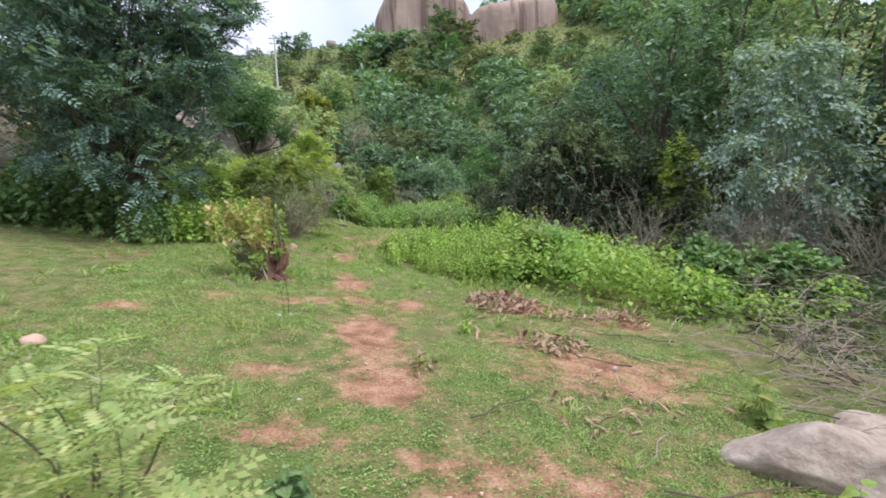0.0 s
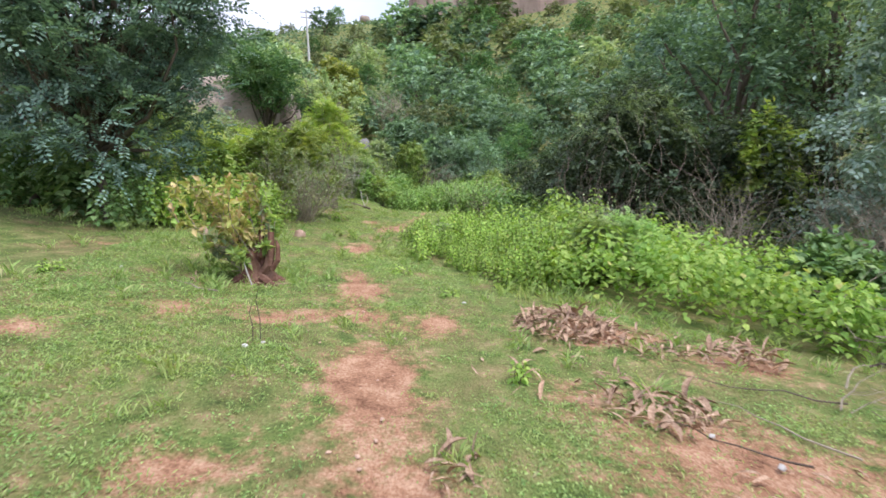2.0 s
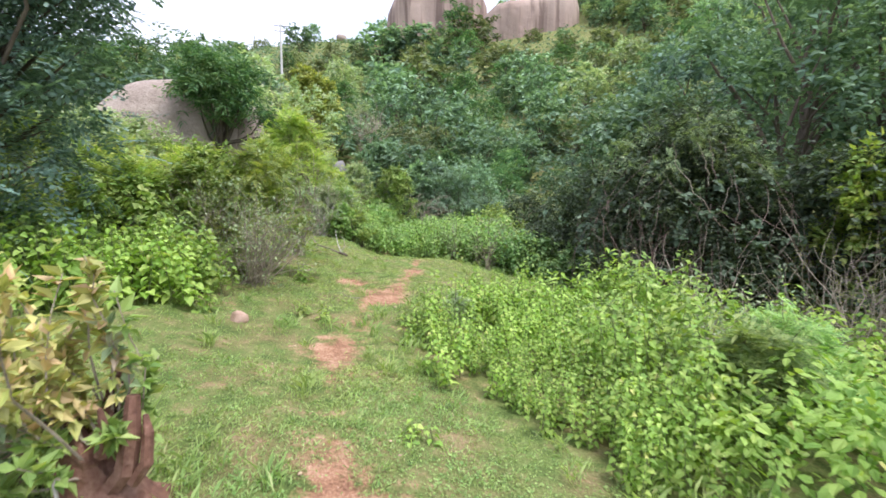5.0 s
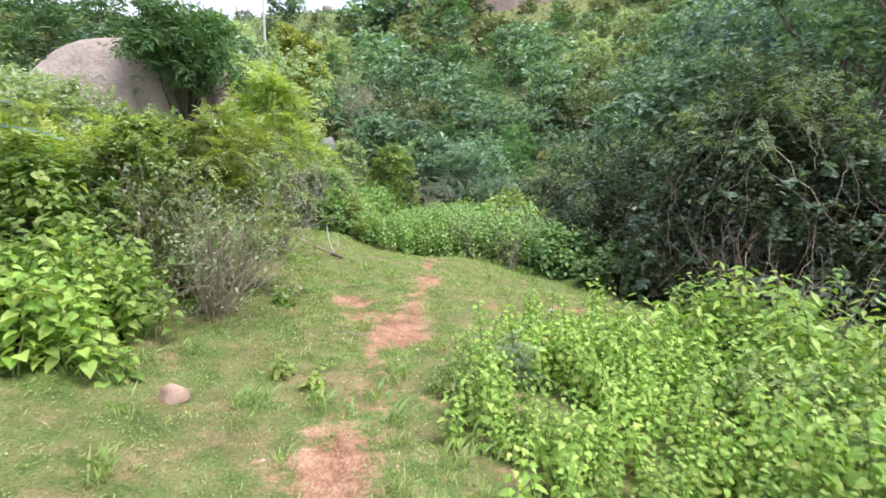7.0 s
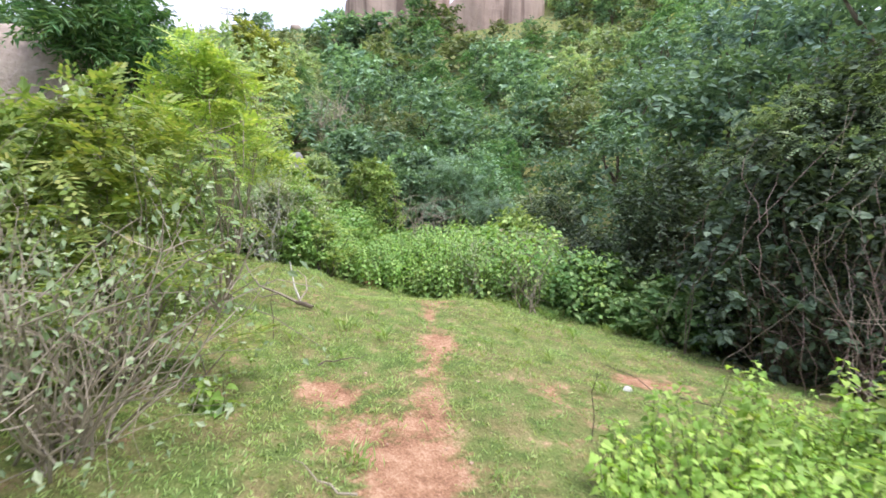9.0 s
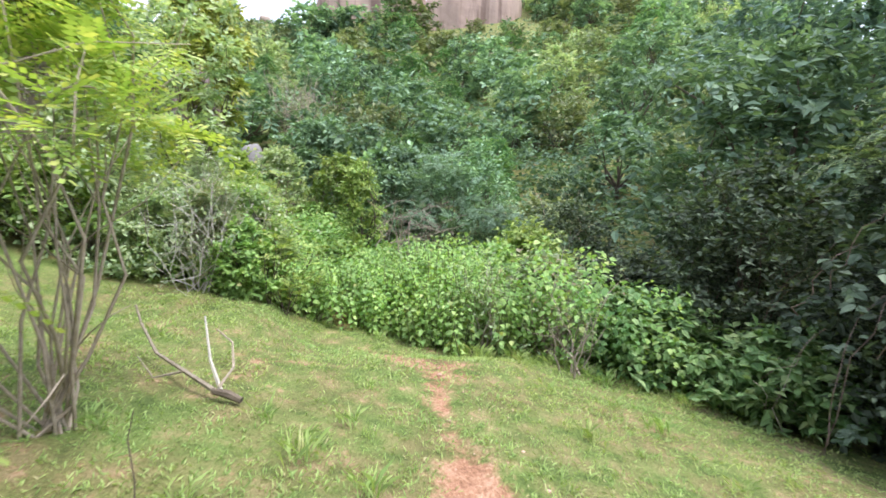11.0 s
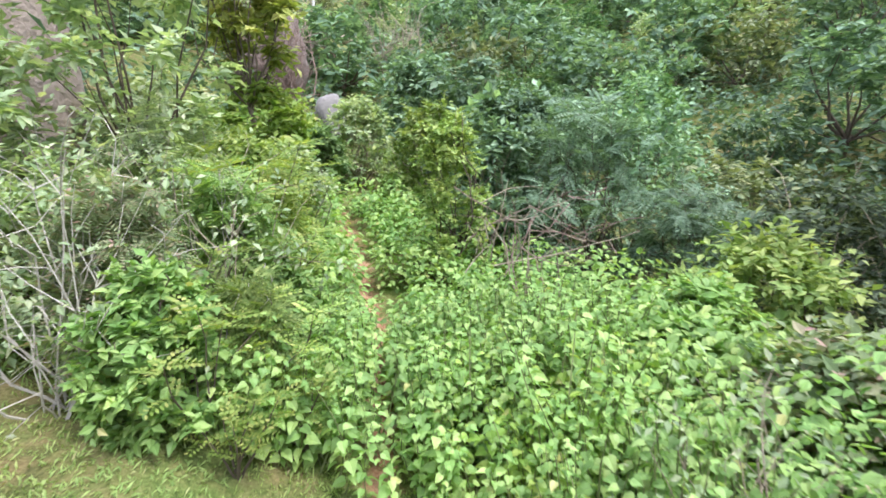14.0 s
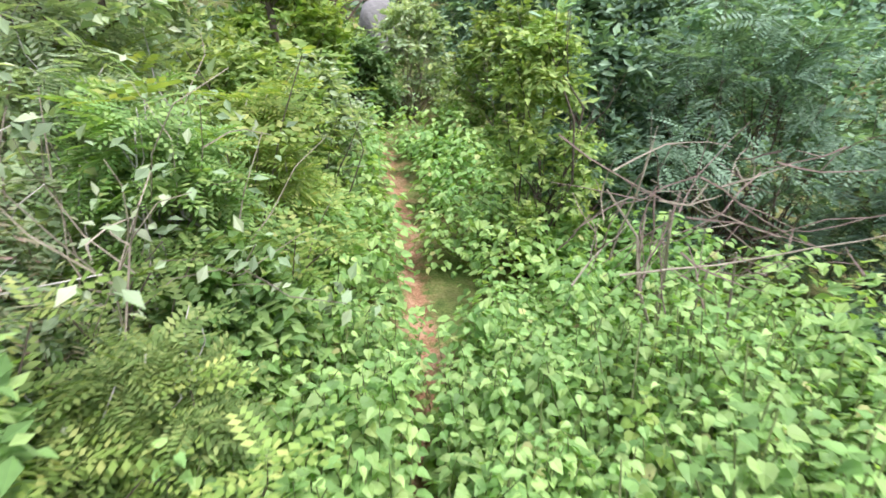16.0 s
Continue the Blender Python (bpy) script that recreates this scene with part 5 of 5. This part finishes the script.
# ---------------------------------------------------------------- fallen dry leaves
def dry_leaf_mesh(k):
    r = np.random.default_rng(400 + k)
    n = 6
    t = np.linspace(0, 1, n)
    w = (0.065 + 0.035 * (k % 3)) * np.sin(np.pi * (0.1 + 0.86 * t)) ** 0.8
    lift = 0.16 * r.uniform(0.3, 1.2) * np.sin(np.pi * t * r.uniform(0.6, 1.4)) + 0.02
    bend = 0.2 * r.normal(0, 1) * t * t
    v = np.concatenate([np.stack([t, bend + w, lift + w * r.uniform(0.2, 1.0)], -1), np.stack([t, bend, lift], -1), np.stack([t, bend - w, lift + w * r.uniform(0.2, 1.0)], -1)])
    f = []
    for a in range(2):
        for i in range(n - 1):
            q = a * n + i
            f += [[q, q + n, q + 1], [q + 1, q + n, q + n + 1]]
    me = tri_mesh("dry_leaf", v, np.array(f), True)
    me.materials.append(DRY_LEAF)
    return me


DRY_MESHES = [dry_leaf_mesh(k) for k in range(7)]


def leaf_pile(x, y, rx, ry, tall, n, size, seed, label):
    r = np.random.default_rng(seed)
    ob = thing("leaf_litter", placed(x, y, 0, 1, 0.0), label, "dry leaves", "piles of dry leaves")
    for k in range(n):
        a, d = r.uniform(0, 6.28), math.sqrt(r.random())
        px, py = math.cos(a) * d * rx, math.sin(a) * d * ry
        pz = float(height(x + px, y + py) - height(x, y)) + tall * (1 - d * d) * r.uniform(0.2, 1.0) + 0.004
        lf = new("dry_leaf", DRY_MESHES[k % 7])
        lf.parent = ob
        s = size * r.uniform(0.55, 1.3)
        lf.matrix_basis = Matrix.LocRotScale((px, py, pz), Euler((r.normal(0, 0.35), r.normal(-0.2, 0.35), r.uniform(0, 6.28))), (s, s * r.uniform(0.7, 1.2), s))


leaf_pile(1.58, 6.25, 0.48, 0.38, 0.15, 260, 0.14, 1, "heap of long curled dry brown leaves on the grass")
leaf_pile(2.15, 5.95, 0.55, 0.38, 0.04, 100, 0.13, 2, "thin spread of dry brown leaves on bare soil")
leaf_pile(2.9, 5.7, 0.34, 0.24, 0.12, 90, 0.145, 3, "small heap of dry brown leaves by the herb bed")
leaf_pile(1.7, 4.8, 0.42, 0.3, 0.05, 80, 0.145, 4, "scattered curled dry leaves on bare soil")
leaf_pile(1.55, 3.25, 0.5, 0.32, 0.04, 50, 0.12, 5, "scattered pale dry leaves on bare soil")
leaf_pile(0.35, 4.05, 0.16, 0.14, 0.04, 16, 0.13, 6, "few curled dry leaves beside the path")
leaf_pile(1.2, 5.2, 0.6, 0.5, 0.01, 36, 0.12, 7, "loose dry leaves strewn over the grass")
leaf_pile(2.3, 3.6, 0.8, 0.6, 0.01, 40, 0.1, 8, "loose dry leaves strewn over bare soil")
leaf_pile(-1.6, 7.3, 0.5, 0.35, 0.03, 36, 0.09, 9, "small dry leaves round the stump")


# ---------------------------------------------------------------- stones and scraps
solid("field_stone", rock_mesh("field_stone", (0.62, 0.34, 0.3), 13, 5, 0.14, 0.2), ROCK_PALE, placed(2.6, 2.42, -28, 1, -0.03, tilt=6), "long pale field stone with a flat top", "rock")
solid("field_stone", rock_mesh("field_stone", (0.5, 0.35, 0.24), 14, 4, 0.12, 0.2), ROCK_PALE, placed(3.5, 3.0, 20, 1, 0.12), "pale flat field stone below dry branches", "rock")
solid("stone", rock_mesh("stone", (0.095, 0.075, 0.09), 15, 3, 0.12, 0.1), STONE_RED, placed(-1.57, 10.55, 10, 1, -0.03), "pinkish fist-sized stone lying on the grass", "stone")
solid("stone", rock_mesh("stone", (0.095, 0.075, 0.06), 16, 3, 0.12, 0.1), STONE_RED, placed(-2.62, 4.25, 10, 1, -0.02), "reddish stone half sunk in grass", "stone")


def strew_stones():
    r = np.random.default_rng(31)
    pale, red = [[rock_mesh("stone", (1, 0.75, 0.5), 40 + k, 2, 0.15, 0.2, m) for k in range(3)] for m in (WHITE_BIT, STONE_RED)]
    for x, y, s in ((-1.01, 5.5, 0.035), (-0.9, 5.58, 0.02), (1.98, 13.34, 0.06), (-0.55, 3.5, 0.02), (2.1, 4.2, 0.03), (1.9, 4.5, 0.025), (0.75, 7.0, 0.03), (-2.1, 8.5, 0.035), (-2.75, 7.3, 0.03), (0.95, 9.2, 0.04)):
        solid("stone", pale[int(s * 1000) % 3], WHITE_BIT, placed(x, y, r.uniform(0, 360), s, 0.0), "small white stone lying on the ground", "stone", "small white stones")
    for k in range(16):
        solid("stone", pale[k % 3], WHITE_BIT, placed(-2.72 + r.normal(0, 0.14), 3.85 + r.normal(0, 0.1), r.uniform(0, 360), r.uniform(0.015, 0.035), 0.0), "small white stone in a loose cluster", "stone", "small white stones")
    for k in range(130):
        y = r.uniform(2.2, 16.5)
        x = float(np.interp(y, [2, 4, 6, 8, 10, 12, 14, 16.5], [0.1, 0.0, -0.5, -0.4, -0.5, 0.0, 0.5, 0.7])) + r.normal(0, 0.35)
        solid("stone", red[k % 3], STONE_RED, placed(x, y, r.uniform(0, 360), r.uniform(0.006, 0.022), 0.003), "small reddish pebble on the trodden soil", "stone", "pebbles on the path")


strew_stones()


# ---------------------------------------------------------------- dead wood
def brush(name, label, x, y, wide, deep, tall, n, length, radius, mat, seed, forks=2, flat=0.5):
    r = np.random.default_rng(seed)
    ob = thing(name, placed(x, y, 0, 1, 0.0), label, "dead wood")
    for k in range(n):
        part("branch", twig_heap(r, 1, wide, deep, tall, length, radius * (2.0 if k % 9 == 0 else 1.0), forks, flat), mat if k % 9 else TWIG_DARK, ob)
    return ob


def dead_bush(name, label, x, y, wide, tall, n, mat, seed, lean=(0, 0), radius=0.008, leaves=None, size=0.05):
    """Bare stems springing from one root, forking."""
    r = np.random.default_rng(seed)
    ob = thing(name, placed(x, y, 0, 1, 0.02), label, "dead bush")
    for k in range(n):
        a, d, h = k * 2.399, wide * r.uniform(0.3, 1.2), tall * r.uniform(0.45, 1.1)
        foot = np.array([r.normal(0, 0.18 * wide), r.normal(0, 0.18 * wide), 0])
        tip = np.array([math.cos(a) * d + lean[0] * h, math.sin(a) * d + lean[1] * h, h])
        t_, p = limb(foot, tip, radius * r.uniform(0.6, 1.6), radius * 0.3, 0.22, 7, 4, r)
        bits = [t_]
        ends = []
        for _ in range(4):
            q = p[r.integers(2, 6)]
            e = q + (tip - foot) * r.uniform(0.1, 0.3) + r.normal(0, 0.16 * tall, 3)
            e[2] = max(e[2], 0.03)
            bits.append(limb(q, e, radius * 0.5, radius * 0.2, 0.25, 4, 3, r)[0])
            ends.append(e)
        br = part("branch", join(bits), mat, ob)
        if leaves:
            c = np.repeat(np.array(ends + [tip]), 7, 0) + r.normal(0, 0.05, (35, 3))
            part("leaf_tuft", strew(L_SMALL, c, unit(r.normal(0, 1, c.shape)), [0, 0, 1.0] + r.normal(0, 0.4, c.shape), size * r.uniform(0.6, 1.3, len(c))), leaves, br, kind="stuff")
    return ob


def dead_tangle(x, y, seed):
    """Stiff dead twigs crossing one another, held up by a few dead stems."""
    r = np.random.default_rng(seed)
    ob = thing("dead_bush", placed(x, y, 0, 1, 0.02), "tangle of stiff reddish-grey dead twigs beside the trail", "dead bush")
    for k in range(7):
        a = r.uniform(0, 6.28)
        part("stem", limb((0.15 * math.cos(a), 0.1 * math.sin(a), 0), (0.5 * math.cos(a), 0.3 * math.sin(a), r.uniform(0.9, 1.5)), 0.012, 0.006, 0.12, 6, 5, r)[0], TWIG, ob)
    for k in range(44):
        c = np.array([r.normal(0, 0.28), r.normal(-0.1, 0.2), r.uniform(0.9, 1.65)])
        a, e = r.uniform(0, 6.28), r.normal(0, 0.8)
        d = np.array([math.cos(a) * math.cos(e), 0.5 * math.sin(a) * math.cos(e), math.sin(e)]) * r.uniform(0.15, 0.42)
        bits, p = limb(c - d, c + d, 0.0055 * r.uniform(0.6, 1.4), 0.002, 0.13, 6, 4, r)
        q = p[3] + d * 0.4 + r.normal(0, 0.1, 3)
        part("twig", join([bits, limb(p[2], q, 0.004, 0.002, 0.1, 4, 3, r)[0]]), TWIG_RED if k % 4 else TWIG, ob)
    part("long_twig", limb((-0.45, -0.3, 0.98), (0.8, -0.35, 1.3), 0.007, 0.003, 0.06, 7, 5, r)[0], TWIG, ob)
    return ob


brush("brushwood_heap", "heap of dry grey thorny branches beside the field stones", 4.0, 3.9, 0.9, 1.0, 0.4, 170, 0.65, 0.006, TWIG, 501)
brush("brushwood_heap", "heap of dry grey branches in front of the thicket", 5.6, 6.0, 1.2, 1.0, 0.8, 60, 1.3, 0.009, TWIG, 502)
dead_bush("dead_bush", "leafless pale brown bush of thin leaning stems", -1.8, 12.25, 0.62, 1.2, 46, TWIG, 511, (0.3, -0.15), radius=0.0075, leaves=LEAF_DULL, size=0.045)
dead_bush("dead_bush", "leafless bush with a few dull leaves", -2.45, 12.75, 0.55, 1.2, 34, TWIG, 512, (0.1, 0), radius=0.0055, leaves=LEAF_DULL)
dead_bush("dead_bush", "grey leafless bush under the great dark bush", 4.6, 12.4, 0.9, 1.2, 30, TWIG, 513)
dead_bush("dead_bush", "grey leafless bush at the thicket's edge", 5.9, 10.7, 1.0, 1.5, 46, TWIG, 514)
dead_bush("dead_bush", "grey leafless bush at the thicket's edge", 7.0, 8.6, 1.0, 1.4, 40, TWIG, 515)
dead_bush("dead_bush", "brown-grey leafless bush in the dry thicket", 7.4, 9.2, 1.2, 1.7, 50, TWIG, 541, radius=0.009)
dead_bush("dead_bush", "brown-grey leafless bush in the dry thicket", 8.6, 7.6, 1.2, 1.5, 50, TWIG, 542, radius=0.009)
dead_bush("dead_bush", "dead brown creepers hanging before a rock face", -3.3, 29.6, 0.8, 2.5, 80, TWIG_RED, 543, radius=0.02)
dead_bush("dead_bush", "dark dead stems below the great dark bush", 4.5, 14.2, 0.7, 1.1, 34, TWIG_DARK, 516)
dead_bush("dead_bush", "bare grey branches hanging before the great bush", 4.6, 13.5, 0.9, 1.7, 16, TWIG_RED, 523, radius=0.006)
dead_tangle(1.5, 20.5, 517)
dead_bush("dead_bush", "bleached leafless shrub at the edge of the herbs", -1.5, 18.45, 0.45, 1.35, 16, TWIG_PALE, 518, leaves=LEAF_DULL)
dead_bush("dead_bush", "bleached leafless shrub rising from the herbs", 2.75, 17.5, 0.35, 1.35, 9, TWIG_PALE, 519, (0.1, 0), radius=0.01)
dead_bush("dead_bush", "bleached leafless stems rising from the herbs", 2.35, 16.6, 0.35, 0.85, 7, TWIG, 520, radius=0.008)
dead_bush("dead_bush", "grey stems with pale leaves beside the trail", -1.0, 19.4, 0.5, 1.3, 20, TWIG, 521, leaves=LEAF_DULL, size=0.06)
dead_bush("dead_bush", "grey stems with dull leaves at the edge of the herbs", 1.75, 17.6, 0.35, 1.0, 16, TWIG, 544, leaves=LEAF_DULL, size=0.05, radius=0.006)
dead_bush("dead_bush", "grey stems with dull leaves at the edge of the herbs", 2.5, 17.1, 0.35, 0.95, 14, TWIG_RED, 545, leaves=LEAF_PALE, size=0.05, radius=0.006)
dead_bush("dead_bush", "grey stems with pale leaves above the herbs", 3.3, 9.6, 0.5, 1.0, 14, TWIG, 522, leaves=LEAF_DULL)


def fallen_branch():
    ob = thing("fallen_branch", placed(-0.78, 15.35, 0, 1, 0.0), "forked grey branch with a brown butt lying on grass", "branch")
    part("butt", tube([(0.08, -0.04, 0.03), (0.0, 0.0, 0.06), (-0.1, 0.03, 0.08)], [0.022, 0.028, 0.02], 7), BARK, ob)
    for p, w in ((((-0.08, 0.02, 0.08), (-0.3, 0.25, 0.14), (-0.55, 0.6, 0.16), (-0.72, 0.9, 0.3), (-0.78, 1.0, 0.42)), 0.018), (((-0.3, 0.25, 0.14), (-0.5, 0.3, 0.09), (-0.62, 0.42, 0.2)), 0.01), (((-0.05, 0.03, 0.08), (-0.12, 0.12, 0.25), (-0.17, 0.28, 0.5)), 0.014), (((-0.06, 0.03, 0.1), (0.02, 0.1, 0.2), (0.0, 0.25, 0.32), (-0.1, 0.3, 0.4)), 0.012)):
        part("arm", tube(p, [w * (1 - 0.6 * i / (len(p) - 1)) for i in range(len(p))], 5), TWIG_PALE if w == 0.014 else TWIG, ob)


fallen_branch()
for x, y, turn, long, mat in ((-0.4, 13.75, 20, 0.45, TWIG_DARK), (2.35, 12.9, 95, 2.4, TWIG_DARK), (-0.55, 12.0, 130, 0.5, TWIG), (1.95, 4.35, 140, 0.7, TWIG_DARK), (0.9, 3.3, 35, 0.8, TWIG_DARK), (-1.7, 3.6, 5, 0.45, TWIG_PALE), (2.6, 5.1, 160, 1.1, TWIG_DARK), (-1.9, 6.9, 150, 0.6, TWIG), (3.0, 3.3, 150, 1.5, TWIG_DARK), (2.1, 2.3, 4, 1.3, TWIG_DARK), (1.7, 2.75, 30, 0.9, TWIG), (2.4, 4.6, 120, 0.8, TWIG)):
    r_ = np.random.default_rng(int(1000 + 100 * y))
    pts = np.stack([np.linspace(-0.5, 0.5, 7) * long, r_.normal(0, 0.045 * long, 7), 0 * np.arange(7)], -1)
    c, s = math.cos(radians(turn)), math.sin(radians(turn))
    wx, wy = x + pts[:, 0] * c - pts[:, 1] * s, y + pts[:, 0] * s + pts[:, 1] * c
    z = height(wx, wy) + 0.02 + np.abs(r_.normal(0, 0.015, 7))
    solid("twig", tube(np.stack([wx - x, wy - y, z - float(height(x, y))], -1), np.linspace(0.007, 0.002, 7), 5), mat, placed(x, y, 0, 1, 0.0), "thin dead twig lying on the ground", "twig", "loose twigs")

# ---------------------------------------------------------------- single plants
build_feather_sapling("sapling", "young feather-leaved sapling with bright yellow-green leaves", placed(-1.08, 1.85), 11, 0.92, 0.17, LEAF_SAPLING, 601, whorl=17, template=pinnate(7, 0.3, 0.12, 0.25))
build_feather_sapling("sapling", "low feather-leaved sapling with yellow-green leaves", placed(-0.82, 1.62), 5, 0.52, 0.2, LEAF_SAPLING, 602, whorl=12, template=L_PIN_WIDE)
build_herb("weed", "green broad-leaved weed on bare soil", placed(-0.43, 2.35), 4, 0.2, 0.1, LEAF_HERB_DARK, 611, 5, 0.03, L_BROAD, "single weeds")
for x, y, tall, size, mat, label in ((-1.95, 10.75, 0.28, 0.09, LEAF_HERB, "small light green weed beside a stone"), (-1.25, 12.9, 0.3, 0.09, LEAF_HERB, "small light green weed on the grass"), (-0.95, 11.0, 0.2, 0.07, LEAF_YELLOW, "yellow-green seedling in the grass"), (-0.75, 10.8, 0.18, 0.07, LEAF_YELLOW, "yellow-green seedling in the grass"), (2.6, 3.1, 0.3, 0.12, LEAF_YELLOW, "heart-leaved light green weed by a field stone"), (2.2, 1.95, 0.28, 0.12, LEAF_YELLOW, "heart-leaved light green weed by a field stone"), (3.2, 2.2, 0.3, 0.12, LEAF_HERB, "heart-leaved green weed by a field stone"), (0.6, 7.2, 0.12, 0.06, LEAF_HERB, "small weed in the grass"), (0.1, 8.2, 0.14, 0.06, LEAF_HERB, "small weed in the grass"), (-3.2, 6.9, 0.14, 0.06, LEAF_HERB, "small weed in the grass"), (0.9, 5.1, 0.16, 0.06, LEAF_HERB, "small weed in the grass")):
    build_herb("weed", label, placed(x, y), 4, tall, size, mat, int(700 + 10 * y), 5, 0.05, L_BROAD, "single weeds")
for k, (x, y, tall) in enumerate(((3.25, 10.3, 1.25), (2.2, 10.9, 0.95), (2.75, 10.5, 1.05), (3.8, 9.5, 1.1), (1.7, 11.2, 0.8), (3.0, 11.4, 1.0), (2.6, 9.0, 0.95))):
    build_herb("tall_herb", "tall lance-leaved light green herb above the bed", placed(x, y), 5, tall, 0.19, LEAF_HERB if k % 2 else LEAF_SHRUB, 620 + k, 12, 0.1, leaf(0.34, 0.04, -0.15), "tall herbs")
for k, (x, y, tall, size, mat) in enumerate(((-1.1, 20.4, 1.5, 0.26, LEAF_YELLOW), (-0.55, 18.75, 0.85, 0.16, LEAF_YELLOW), (-0.75, 19.9, 1.2, 0.22, LEAF_YELLOW), (-0.25, 18.55, 0.6, 0.14, LEAF_YELLOW), (-0.95, 18.7, 1.0, 0.16, LEAF_YELLOW), (-0.7, 18.3, 0.85, 0.15, LEAF_YELLOW), (-0.9, 19.2, 1.15, 0.17, LEAF_SHRUB), (-0.9, 21.5, 1.2, 0.2, LEAF_YELLOW), (-0.5, 18.2, 0.5, 0.14, LEAF_YELLOW))):
    build_feather_sapling("sapling", "feather-leaved sapling with young yellow-green shoots" if mat is LEAF_YELLOW else "feather-leaved green sapling among herbs", placed(x, y), 6, tall, size, mat, 640 + k, whorl=9, template=L_PIN_WIDE)
dead_bush("dead_bush", "purple-brown dead bush on the wooded slope", -0.3, 33.6, 1.3, 2.6, 60, TWIG, 530, radius=0.02)
dead_bush("dead_bush", "purple-brown dead bush on the wooded slope", -4.6, 33.0, 1.2, 2.4, 50, TWIG, 531, radius=0.02)
for x, y, tall in ((-0.93, 5.62, 0.42), (-0.98, 5.6, 0.3), (-1.0, 14.2, 0.5), (1.15, 12.4, 0.45)):
    solid("dry_stalk", tube([(0, 0, 0), (0.01, 0.0, tall * 0.4), (-0.01, 0.01, tall * 0.75), (0.02, 0, tall)], [0.004, 0.0035, 0.003, 0.002], 5), TWIG_DARK, placed(x, y, 0, 1, 0.01), "thin dark dry stalk standing in the grass", "stalk", "dry stalks")
